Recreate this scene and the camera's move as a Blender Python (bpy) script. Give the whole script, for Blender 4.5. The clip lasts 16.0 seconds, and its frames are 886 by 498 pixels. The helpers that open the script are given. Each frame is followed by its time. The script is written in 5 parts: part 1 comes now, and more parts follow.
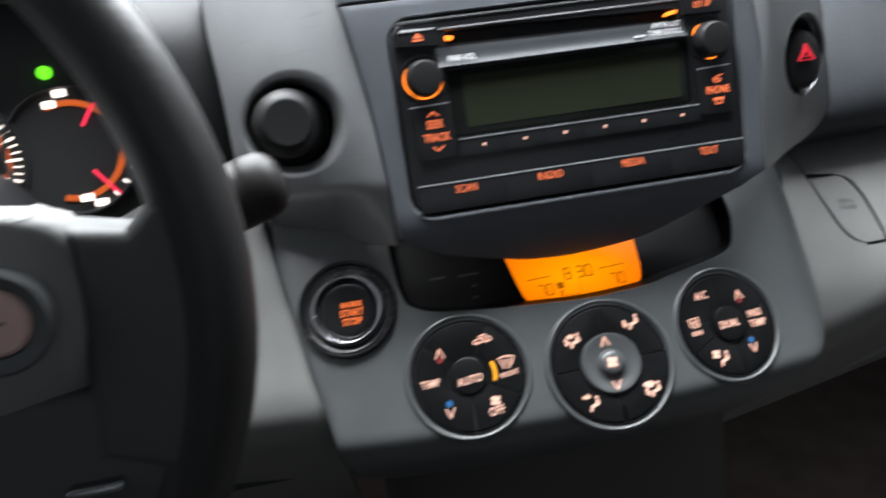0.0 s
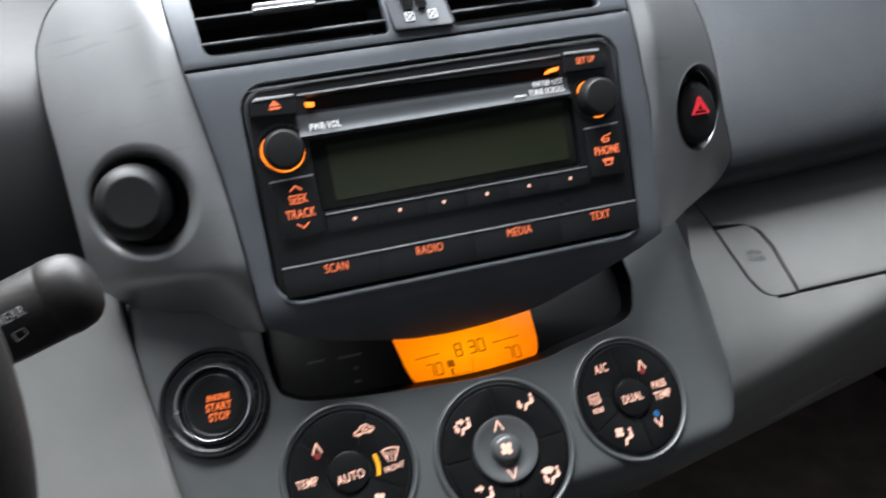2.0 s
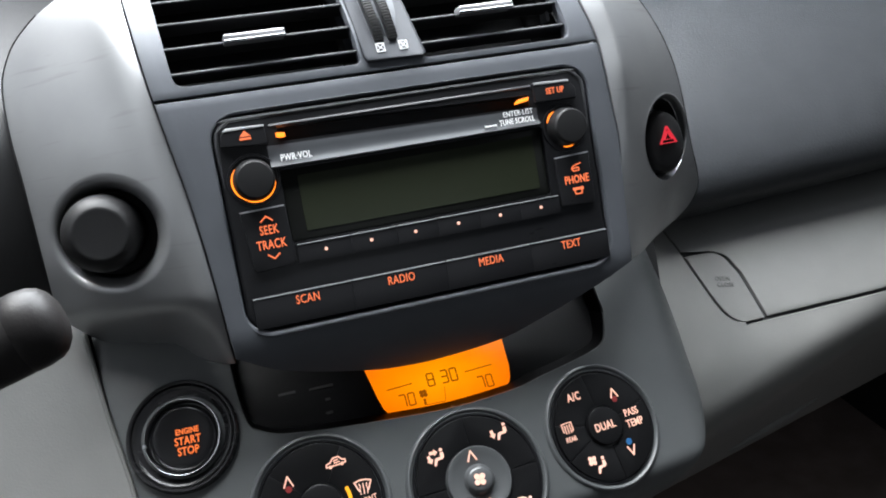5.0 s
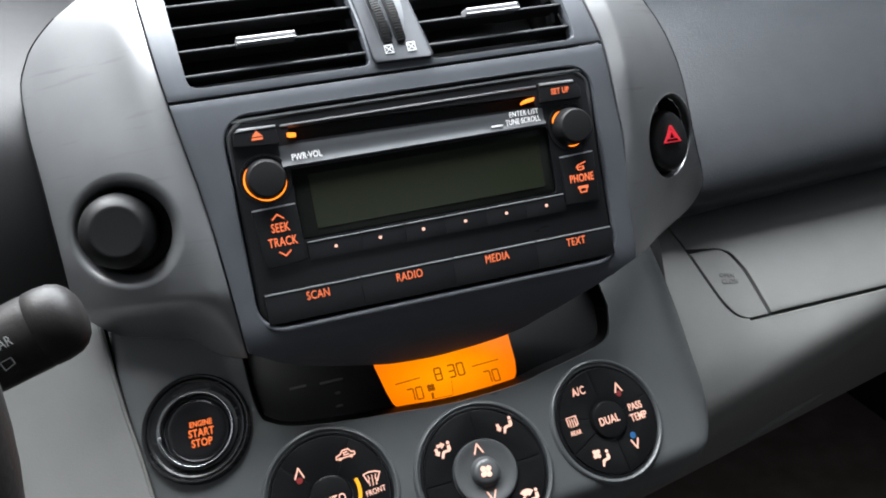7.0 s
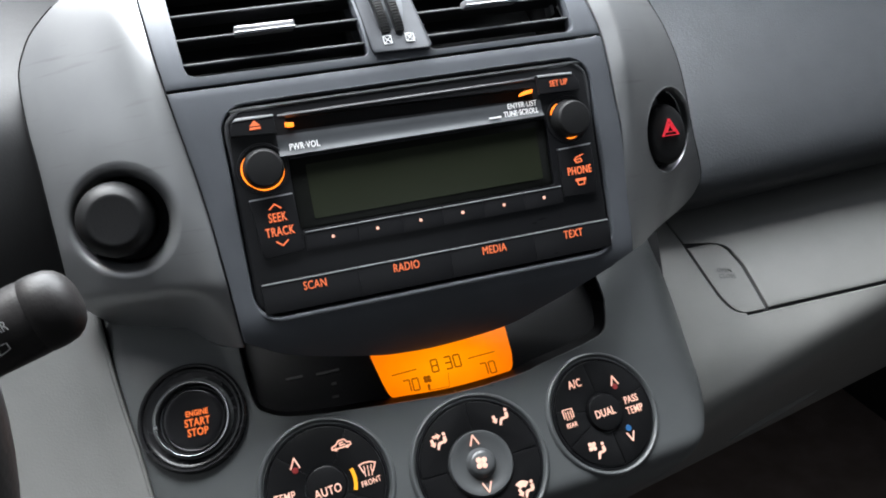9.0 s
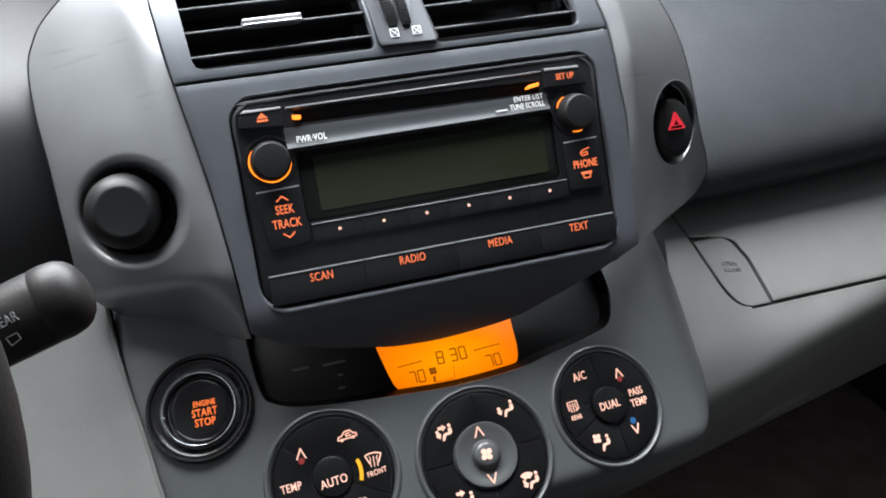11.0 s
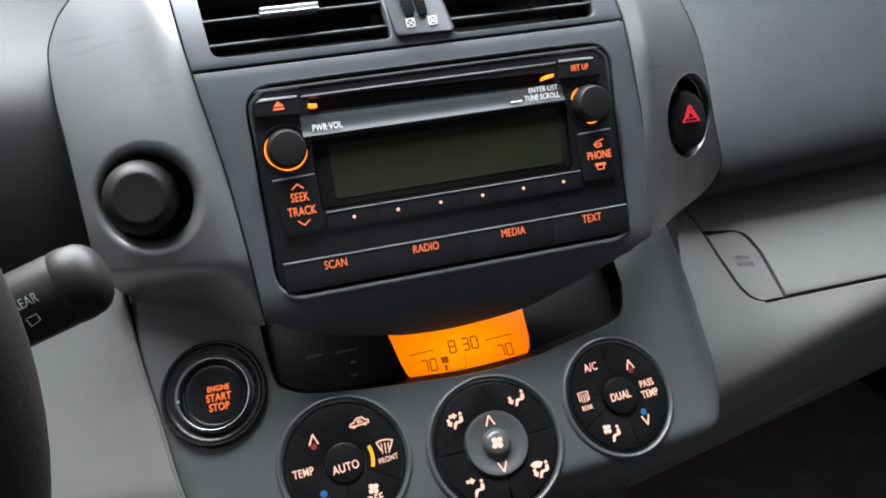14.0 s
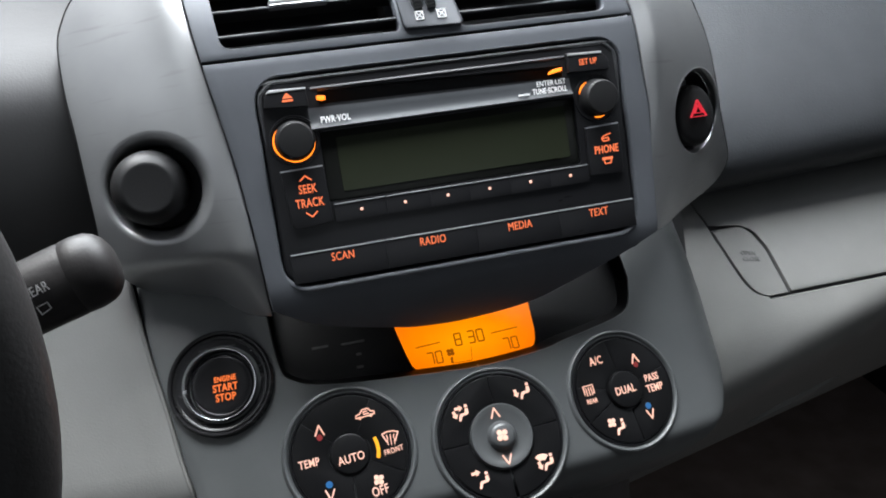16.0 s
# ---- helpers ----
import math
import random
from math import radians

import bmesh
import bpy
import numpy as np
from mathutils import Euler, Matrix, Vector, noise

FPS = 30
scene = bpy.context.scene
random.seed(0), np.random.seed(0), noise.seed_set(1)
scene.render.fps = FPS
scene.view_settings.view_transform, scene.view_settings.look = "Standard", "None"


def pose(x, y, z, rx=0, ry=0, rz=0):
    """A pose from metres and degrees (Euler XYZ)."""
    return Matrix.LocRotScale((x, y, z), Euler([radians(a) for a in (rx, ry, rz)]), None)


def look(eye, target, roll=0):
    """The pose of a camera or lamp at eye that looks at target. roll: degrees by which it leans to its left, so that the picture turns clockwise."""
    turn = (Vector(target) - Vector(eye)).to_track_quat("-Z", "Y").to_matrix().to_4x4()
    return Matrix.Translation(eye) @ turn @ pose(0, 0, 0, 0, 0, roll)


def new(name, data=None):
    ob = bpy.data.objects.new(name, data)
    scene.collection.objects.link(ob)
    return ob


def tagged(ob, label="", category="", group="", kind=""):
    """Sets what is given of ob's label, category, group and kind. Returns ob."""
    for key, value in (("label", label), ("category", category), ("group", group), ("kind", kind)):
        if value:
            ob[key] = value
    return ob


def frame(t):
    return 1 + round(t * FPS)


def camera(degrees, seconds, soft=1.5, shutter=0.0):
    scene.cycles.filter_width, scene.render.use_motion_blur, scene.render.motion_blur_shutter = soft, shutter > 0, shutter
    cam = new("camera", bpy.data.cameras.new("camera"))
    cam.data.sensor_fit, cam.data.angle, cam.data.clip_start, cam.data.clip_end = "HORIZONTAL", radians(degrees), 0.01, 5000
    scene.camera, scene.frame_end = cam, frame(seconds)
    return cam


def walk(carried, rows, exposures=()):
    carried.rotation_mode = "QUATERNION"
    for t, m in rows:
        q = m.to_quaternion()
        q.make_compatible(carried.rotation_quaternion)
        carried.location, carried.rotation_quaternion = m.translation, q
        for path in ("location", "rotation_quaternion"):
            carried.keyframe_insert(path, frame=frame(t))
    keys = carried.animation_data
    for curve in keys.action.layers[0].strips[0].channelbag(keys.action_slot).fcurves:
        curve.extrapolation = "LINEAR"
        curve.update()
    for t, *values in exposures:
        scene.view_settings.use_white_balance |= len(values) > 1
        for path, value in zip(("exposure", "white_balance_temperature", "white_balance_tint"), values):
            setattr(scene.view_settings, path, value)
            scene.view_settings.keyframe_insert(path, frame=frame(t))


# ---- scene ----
# The dashboard is laid out in its own frame, whose face (x right, z up, y inwards) is the radio's face; DASH leans that frame back
# by 20 degrees and lifts it to its height over the cabin floor.
DASH = pose(0, 0, 0.62, -20)
cam = camera(53.44, 16.0, soft=1.9, shutter=0.6)
# seconds, eye in the dashboard's frame, yaw, pitch, roll
PATH = [
    (0, -0.17098, -0.49858, -0.00654, -9.219, -7.722, -8.154),
    (0.03333, -0.16768, -0.49727, -0.00521, -9.420, -7.784, -8.159),
    (0.1, -0.16180, -0.49494, -0.00285, -9.777, -7.893, -8.169),
    (0.2, -0.15113, -0.49796, 0.00316, -9.980, -8.164, -8.414),
    (0.3, -0.14169, -0.50190, 0.00474, -10.518, -8.105, -8.871),
    (0.5, -0.13544, -0.49969, 0.00246, -11.405, -7.894, -9.664),
    (1, -0.12736, -0.50200, 0.01012, -12.332, -7.692, -11.064),
    (1.5, -0.13076, -0.49198, 0.00891, -12.457, -6.980, -10.458),
    (2, -0.11980, -0.46000, 0.00983, -13.031, -6.468, -9.746),
    (2.2, -0.11409, -0.45940, 0.01492, -15.246, -5.526, -10.485),
    (2.5, -0.11418, -0.46122, 0.01415, -15.490, -4.902, -10.534),
    (3, -0.11328, -0.45997, 0.01398, -15.585, -4.906, -10.366),
    (3.5, -0.11697, -0.46002, 0.01246, -15.525, -5.020, -10.194),
    (4, -0.11877, -0.45874, 0.01194, -15.430, -5.088, -10.068),
    (6.5, -0.12209, -0.46520, 0.01055, -15.064, -5.199, -9.648),
    (7, -0.12148, -0.46984, 0.01344, -14.574, -5.300, -9.896),
    (7.5, -0.11933, -0.46486, 0.01268, -14.648, -5.536, -9.849),
    (8, -0.12127, -0.46557, 0.01105, -14.902, -5.584, -9.614),
    (8.5, -0.12122, -0.46761, 0.00994, -14.772, -5.566, -9.491),
    (9, -0.12107, -0.47021, 0.01045, -14.602, -5.541, -9.477),
    (11.5, -0.12274, -0.47379, 0.01055, -13.871, -5.961, -9.255),
    (12, -0.12561, -0.47952, 0.01000, -13.414, -5.786, -9.245),
    (12.5, -0.12206, -0.47694, 0.01060, -13.230, -5.965, -9.118),
    (13, -0.12304, -0.47573, 0.00982, -13.333, -6.175, -8.934),
    (13.5, -0.12508, -0.47498, 0.00841, -13.365, -6.180, -8.848),
    (14, -0.12340, -0.47547, 0.00863, -13.284, -6.227, -8.741),
    (14.5, -0.12332, -0.47344, 0.00816, -13.206, -6.335, -8.634),
    (15, -0.12733, -0.47444, 0.00768, -13.058, -6.592, -8.256),
    (15.5, -0.12702, -0.47566, 0.00753, -13.052, -6.562, -8.232),
    (16, -0.12593, -0.47628, 0.00818, -13.036, -6.564, -8.319),
]


def eye_pose(x, y, z, yaw, pitch, roll):
    return DASH @ pose(x, y, z, 0, 0, yaw) @ pose(0, 0, 0, 90 + pitch) @ pose(0, 0, 0, 0, 0, roll)


walk(cam, [(t, eye_pose(*row)) for t, *row in PATH], exposures=[(0.0, 0.48), (1.0, 0.44), (2.5, 0.39), (16.0, 0.34)])

# ---- light: a grey overcast day that enters through the windscreen and the side windows
world = bpy.data.worlds.new("sky")
scene.world = world
world.use_nodes = True
wn = world.node_tree.nodes
sky = wn.new("ShaderNodeTexSky")
sky.sky_type, sky.sun_disc, sky.sun_elevation, sky.sun_rotation = "NISHITA", False, radians(59), radians(322)
sky.air_density, sky.dust_density, sky.ozone_density = 1.0, 4.0, 1.0
wn["Background"].inputs["Strength"].default_value = 0.03
world.node_tree.links.new(sky.outputs[0], wn["Background"].inputs["Color"])
sun = new("sun", bpy.data.lights.new("sun", "SUN"))
sun.data.energy, sun.data.angle, sun.data.color = 2.0, radians(24), (1.0, 0.98, 0.95)
sun.matrix_world = look((-2.0, 2.6, 6), (0, 0, 0.6))


def window_light(name, eye, target, w, h, power, color=(0.915, 0.96, 1.0)):
    lamp = new(name, bpy.data.lights.new(name, "AREA"))
    lamp.data.shape, lamp.data.size, lamp.data.size_y, lamp.data.energy, lamp.data.color = "RECTANGLE", w, h, power, color
    lamp.matrix_world = look(eye, target)
    return lamp


window_light("windscreen_daylight", (-0.01, 0.235, 1.07), (-0.01, -0.175, 0.14), 0.74, 0.64, 36.5)
window_light("driver_window_daylight", (-0.745, -0.22, 1.03), (0, -0.12, 0.85), 0.70, 0.36, 0.7)
window_light("passenger_window_daylight", (0.745, -0.40, 1.02), (0, -0.40, 0.9), 0.82, 0.36, 0.5)
window_light("rear_window_daylight", (0.0, -1.66, 1.0), (0, 0, 0.85), 1.2, 0.34, 0.7)


# ---- materials
def shader(name, base, rough=0.5, metal=0.0, grain=900.0, bump=0.15, vary=0.12, spec=0.5, coat=0.0, wear=40.0, wipe_depth=0.09):
    """A plastic, metal or leather with fine moulded grain and faint blotches and rubbed patches."""
    m = bpy.data.materials.new(name)
    m.use_nodes = True
    n, ln = m.node_tree.nodes, m.node_tree.links
    b = n["Principled BSDF"]
    b.inputs["Metallic"].default_value = metal
    b.inputs["Specular IOR Level"].default_value = spec
    b.inputs["Coat Weight"].default_value = coat
    b.inputs["Coat Roughness"].default_value = 0.08
    co = n.new("ShaderNodeTexCoord")
    blot = n.new("ShaderNodeTexNoise")
    blot.inputs["Scale"].default_value, blot.inputs["Detail"].default_value = wear, 4
    fine = n.new("ShaderNodeTexNoise")
    fine.inputs["Scale"].default_value, fine.inputs["Detail"].default_value = grain, 2
    for t in (blot, fine):
        ln.new(co.outputs["Object"], t.inputs["Vector"])
    ramp = n.new("ShaderNodeMapRange")
    ramp.inputs["To Min"].default_value, ramp.inputs["To Max"].default_value = 1 - vary, 1 + vary
    ln.new(blot.outputs["Fac"], ramp.inputs["Value"])
    col = n.new("ShaderNodeMix")
    col.data_type, col.blend_type = "RGBA", "MULTIPLY"
    col.inputs["Factor"].default_value = 1
    col.inputs["A"].default_value = (*base, 1)
    ln.new(ramp.outputs["Result"], col.inputs["B"])
    ln.new(col.outputs["Result"], b.inputs["Base Color"])
    rr = n.new("ShaderNodeMapRange")
    rr.inputs["To Min"].default_value, rr.inputs["To Max"].default_value = max(0.02, rough - wipe_depth), rough + wipe_depth
    wipe, streak, both = n.new("ShaderNodeMapping"), n.new("ShaderNodeTexNoise"), n.new("ShaderNodeMath")
    wipe.inputs["Rotation"].default_value, wipe.inputs["Scale"].default_value = (0, 0.3, 0.1), (1.0, 5.0, 7.0)
    streak.inputs["Scale"].default_value, streak.inputs["Detail"].default_value = wear * 1.5, 5
    both.operation, both.use_clamp = "MULTIPLY_ADD", True
    both.inputs[1].default_value = 0.5
    half = n.new("ShaderNodeMath")
    half.operation = "MULTIPLY"
    half.inputs[1].default_value = 0.5
    ln.new(co.outputs["Object"], wipe.inputs["Vector"])
    ln.new(wipe.outputs["Vector"], streak.inputs["Vector"])
    ln.new(blot.outputs["Fac"], half.inputs[0])
    ln.new(streak.outputs["Fac"], both.inputs[0])
    ln.new(half.outputs[0], both.inputs[2])
    ln.new(both.outputs[0], rr.inputs["Value"])
    ln.new(rr.outputs["Result"], b.inputs["Roughness"])
    if bump:
        bp = n.new("ShaderNodeBump")
        bp.inputs["Strength"].default_value, bp.inputs["Distance"].default_value = bump, 0.0004
        ln.new(fine.outputs["Fac"], bp.inputs["Height"])
        ln.new(bp.outputs["Normal"], b.inputs["Normal"])
    return m


def glow(name, color, strength, base=(0.02, 0.02, 0.02), rough=0.3):
    """A lit legend or lens: a plastic that gives off light."""
    m = bpy.data.materials.new(name)
    m.use_nodes = True
    n, ln = m.node_tree.nodes, m.node_tree.links
    b = n["Principled BSDF"]
    b.inputs["Base Color"].default_value = (*base, 1)
    b.inputs["Roughness"].default_value = rough
    b.inputs["Emission Color"].default_value = (*color, 1)
    b.inputs["Specular IOR Level"].default_value = 0.1
    co, nz, mr = n.new("ShaderNodeTexCoord"), n.new("ShaderNodeTexNoise"), n.new("ShaderNodeMapRange")
    nz.inputs["Scale"].default_value = 60
    mr.inputs["To Min"].default_value, mr.inputs["To Max"].default_value = 0.85 * strength, 1.1 * strength
    ln.new(co.outputs["Object"], nz.inputs["Vector"])
    ln.new(nz.outputs["Fac"], mr.inputs["Value"])
    ln.new(mr.outputs["Result"], b.inputs["Emission Strength"])
    return m


M_PANEL = shader("charcoal_panel_plastic", (0.080, 0.085, 0.096), 0.50, grain=1400, bump=0.14, vary=0.16, spec=0.28)
M_CONSOLE = shader("grey_console_plastic", (0.067, 0.0712, 0.0725), 0.36, grain=1400, bump=0.14, vary=0.26, spec=0.6, wear=26, wipe_depth=0.22)
M_LIP = shader("grey_moulded_lip_plastic", (0.070, 0.0745, 0.076), 0.36, grain=1400, bump=0.05, vary=0.2, spec=0.6)
M_WING = shader("satin_silver_plastic", (0.345, 0.35, 0.355), 0.40, metal=0.74, grain=1600, bump=0.08, vary=0.09)
wing_nodes, wing_links = M_WING.node_tree.nodes, M_WING.node_tree.links
scr_co, scr_map, scr_noise, scr_ramp, scr_mix = (wing_nodes.new(k) for k in ("ShaderNodeTexCoord", "ShaderNodeMapping", "ShaderNodeTexNoise", "ShaderNodeValToRGB", "ShaderNodeMix"))
scr_map.inputs["Rotation"].default_value, scr_map.inputs["Scale"].default_value = (0.0, 0.35, 0.0), (18.0, 18.0, 260.0)
scr_noise.inputs["Scale"].default_value, scr_noise.inputs["Detail"].default_value = 1.0, 6
scr_ramp.color_ramp.elements[0].position, scr_ramp.color_ramp.elements[0].color = 0.62, (1, 1, 1, 1)
scr_ramp.color_ramp.elements[1].position, scr_ramp.color_ramp.elements[1].color = 0.74, (0.86, 0.85, 0.84, 1)
scr_mix.data_type, scr_mix.blend_type = "RGBA", "MULTIPLY"
scr_mix.inputs["Factor"].default_value = 1
wing_base = wing_nodes["Principled BSDF"].inputs["Base Color"]
wing_links.new(wing_base.links[0].from_socket, scr_mix.inputs["A"])
wing_links.new(scr_co.outputs["Object"], scr_map.inputs["Vector"])
wing_links.new(scr_map.outputs["Vector"], scr_noise.inputs["Vector"])
wing_links.new(scr_noise.outputs["Fac"], scr_ramp.inputs["Fac"])
wing_links.new(scr_ramp.outputs["Color"], scr_mix.inputs["B"])
wing_links.new(scr_mix.outputs["Result"], wing_base)
M_PAD = shader("soft_dash_pad", (0.060, 0.064, 0.071), 0.5, grain=600, bump=0.7, vary=0.16)
M_LOWER = shader("light_grey_dash_plastic", (0.155, 0.155, 0.149), 0.5, grain=900, bump=0.25)
M_BLACK = shader("black_satin_plastic", (0.0115, 0.0115, 0.0127), 0.30, grain=1500, bump=0.05, spec=0.24)
M_SLOPE = shader("dark_grey_satin_plastic", (0.036, 0.037, 0.040), 0.42, grain=1500, bump=0.05, spec=0.35)
M_GLOSS = shader("gloss_black_plastic", (0.008, 0.008, 0.009), 0.22, grain=900, bump=0.0, spec=0.25)
M_SOFT = shader("soft_touch_black_rubber", (0.0098, 0.0098, 0.0103), 0.50, spec=0.24, grain=1500, bump=0.2)
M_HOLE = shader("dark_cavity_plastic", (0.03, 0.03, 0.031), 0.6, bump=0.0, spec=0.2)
M_TUNNEL = shader("dark_grained_plastic", (0.048, 0.044, 0.042), 0.6, grain=700, bump=0.3)
M_CHROME = shader("satin_chrome", (0.36, 0.37, 0.385), 0.26, metal=1.0, bump=0.0, vary=0.05)
# pale metal that paints the highlight on the keys' top bevels
M_EDGE = shader("key_edge_highlight", (0.55, 0.56, 0.58), 0.3, metal=0.6, bump=0.0)
M_LEATHER = shader("black_leather", (0.020, 0.019, 0.019), 0.42, spec=0.4, grain=500, bump=0.5)
M_SHELL = shader("dark_cabin_lining", (0.03, 0.03, 0.03), 0.8, grain=300, bump=0.3)
M_ROOF = shader("grey_headliner", (0.12, 0.12, 0.115), 0.9, grain=300, bump=0.3)
M_CARPET = shader("brown_carpet", (0.30, 0.235, 0.21), 0.95, grain=260, bump=1.0, vary=0.45, wear=22)
M_SCREEN = shader("unlit_green_grey_screen", (0.021, 0.0245, 0.015), 0.16, bump=0.0, vary=0.06, spec=0.16)
M_DARKLENS = shader("smoked_black_lens", (0.010, 0.0105, 0.0095), 0.24, bump=0.0, spec=0.12)
M_PRINT = shader("white_print", (0.88, 0.88, 0.88), 0.5, bump=0.0)
M_DULLPRINT = shader("dull_grey_print", (0.12, 0.12, 0.12), 0.6, bump=0.0)
M_FAINT = shader("faint_unlit_print", (0.010, 0.010, 0.011), 0.6, bump=0.0)
# patchy grey, lighter than the black slats; slat fronts and vane tips
M_SLAT = shader("grey_slat_edge", (0.105, 0.107, 0.112), 0.40, bump=0.0, vary=0.3, wear=60)
# panel plastic darkened for the bridge, whose leaning face catches too much light
M_BRIDGE = shader("shaded_panel_plastic", (0.032, 0.034, 0.039), 0.6, grain=1400, bump=0.12, spec=0.15)
M_GREYPRINT = shader("grey_print", (0.3, 0.3, 0.3), 0.6, bump=0.0)
M_INK = glow("dark_liquid_crystal", (0.30, 0.075, 0.0), 0.7)
M_HOOD = shader("dark_grey_hood_plastic", (0.030, 0.030, 0.031), 0.6, spec=0.2, grain=900, bump=0.25)
M_RECESS = shader("smoked_black_recess_plastic", (0.005, 0.005, 0.0055), 0.4, bump=0.0, spec=0.08)
M_VANE = shader("matt_black_vane_plastic", (0.011, 0.011, 0.0115), 0.7, bump=0.0, spec=0.06)
M_KEY = shader("glossy_black_key_plastic", (0.007, 0.007, 0.0075), 0.30, grain=1500, bump=0.03, spec=0.12)
M_HUB = shader("light_grey_hub_plastic", (0.19, 0.19, 0.186), 0.6, spec=0.2, grain=900, bump=0.25)
M_SPOKE = shader("dull_dark_grey_plastic", (0.058, 0.061, 0.061), 0.55, spec=0.3, grain=700, bump=0.2)
M_COLLAR = shader("satin_black_collar_plastic", (0.012, 0.012, 0.013), 0.26, bump=0.0, spec=0.35)
M_DARKCHROME = shader("dark_chrome", (0.62, 0.62, 0.64), 0.24, metal=1.0, bump=0.0, vary=0.2)
M_STALK = shader("scuffed_black_plastic", (0.014, 0.013, 0.013), 0.45, spec=0.16, grain=700, bump=0.25, vary=0.4, wear=90)
G_LEGEND = glow("backlit_orange_legend", (1.0, 0.21, 0.075), 1.0)
G_PALE = glow("backlit_pale_legend", (1.0, 0.45, 0.30), 0.85, base=(0.3, 0.27, 0.25))
G_RING = glow("amber_light_ring", (1.0, 0.225, 0.014), 2.2)
G_AMBER = glow("amber_indicator", (1.0, 0.42, 0.01), 1.2)
G_LCD = glow("amber_backlit_display", (1.0, 0.265, 0.001), 0.98, base=(0.05, 0.02, 0.0), rough=0.45)
lcd_nodes, lcd_links = G_LCD.node_tree.nodes, G_LCD.node_tree.links
lcd_co, lcd_map, lcd_far, lcd_ramp = (lcd_nodes.new(k) for k in ("ShaderNodeTexCoord", "ShaderNodeMapping", "ShaderNodeVectorMath", "ShaderNodeValToRGB"))
lcd_map.inputs["Scale"].default_value = (22.0, 0.0, 42.0)
lcd_far.operation = "LENGTH"
lcd_ramp.color_ramp.elements[0].position, lcd_ramp.color_ramp.elements[0].color = 0.1, (1.0, 0.31, 0.001, 1)
lcd_ramp.color_ramp.elements[1].position, lcd_ramp.color_ramp.elements[1].color = 1.0, (0.93, 0.17, 0.0, 1)
lcd_links.new(lcd_co.outputs["Object"], lcd_map.inputs["Vector"])
lcd_links.new(lcd_map.outputs["Vector"], lcd_far.inputs[0])
lcd_links.new(lcd_far.outputs["Value"], lcd_ramp.inputs["Fac"])
lcd_links.new(lcd_ramp.outputs["Color"], lcd_nodes["Principled BSDF"].inputs["Emission Color"])
G_START = glow("backlit_orange_start_legend", (1.0, 0.20, 0.04), 1.0)
G_RED = glow("red_lamp_legend", (0.80, 0.028, 0.05), 0.75)
G_GREEN = glow("green_lamp", (0.15, 1.0, 0.02), 1.2)
G_NEEDLE = glow("red_needle", (1.0, 0.03, 0.08), 1.3)
G_WHITE = glow("white_scale", (1.0, 0.88, 0.80), 2.0)
G_GAUGE = glow("orange_gauge_band", (0.8, 0.14, 0.02), 0.6)
M_REDDOT = shader("dim_red_dot", (0.22, 0.02, 0.02), 0.4, bump=0.0)
M_BLUEDOT = shader("blue_dot", (0.015, 0.10, 0.26), 0.4, bump=0.0)
M_PINK = shader("pinkish_button_cap", (0.55, 0.36, 0.33), 0.4, bump=0.0)


# ---- building blocks
def link_mesh(name, bm, material, parent=None, label="", angle=35):
    bmesh.ops.recalc_face_normals(bm, faces=bm.faces)
    me = bpy.data.meshes.new(name)
    bm.to_mesh(me)
    bm.free()
    me.materials.append(material)
    for f in me.polygons:
        f.use_smooth = len(f.vertices) < 5
    me.set_sharp_from_angle(angle=radians(angle))
    ob = new(name, me)
    if parent:
        ob.parent = parent
    if label:
        ob["label"] = label
    return ob


def part(name, bm, material, parent, label="", angle=35):
    return link_mesh(name, bm, material, parent, label, angle)


def thing(name, m, label, category, group="", kind=""):
    """An Empty at a pose of the dashboard's frame, to which parts are hung."""
    ob = new(name)
    ob.matrix_basis = DASH @ m
    ob.empty_display_size = 0.02
    return tagged(ob, label, category, group, kind)


def circle(r, n=48, cx=0.0, cz=0.0, rz=None, a0=0.0):
    rz = rz or r
    return [(cx + r * math.cos(a0 + 2 * math.pi * i / n), cz + rz * math.sin(a0 + 2 * math.pi * i / n)) for i in range(n)]


def rrect(cx, cz, w, h, r, n=6):
    out = []
    for sx, sz, a in ((1, 1, 0), (-1, 1, 90), (-1, -1, 180), (1, -1, 270)):
        for i in range(n + 1):
            t = radians(a + 90 * i / n)
            out.append((cx + sx * (w / 2 - r) + r * math.cos(t), cz + sz * (h / 2 - r) + r * math.sin(t)))
    return out


def sector(r0, r1, a, b, n=14):
    """A ring sector from a to b degrees, anticlockwise."""
    arc = lambda r, p, q: [(r * math.cos(radians(p + (q - p) * i / n)), r * math.sin(radians(p + (q - p) * i / n))) for i in range(n + 1)]
    return arc(r1, a, b) + arc(r0, b, a)


def crescent(r, w, a, b, n=32):
    """An arc that tapers to both ends, w wide in its middle."""
    ang = [radians(a + (b - a) * i / n) for i in range(n + 1)]
    wide = [0.0001 + w * math.sin(math.pi * i / n) ** 0.7 for i in range(n + 1)]
    return [((r + d) * math.cos(t), (r + d) * math.sin(t)) for t, d in zip(ang, wide)] + [(r * math.cos(t), r * math.sin(t)) for t in ang[::-1]]


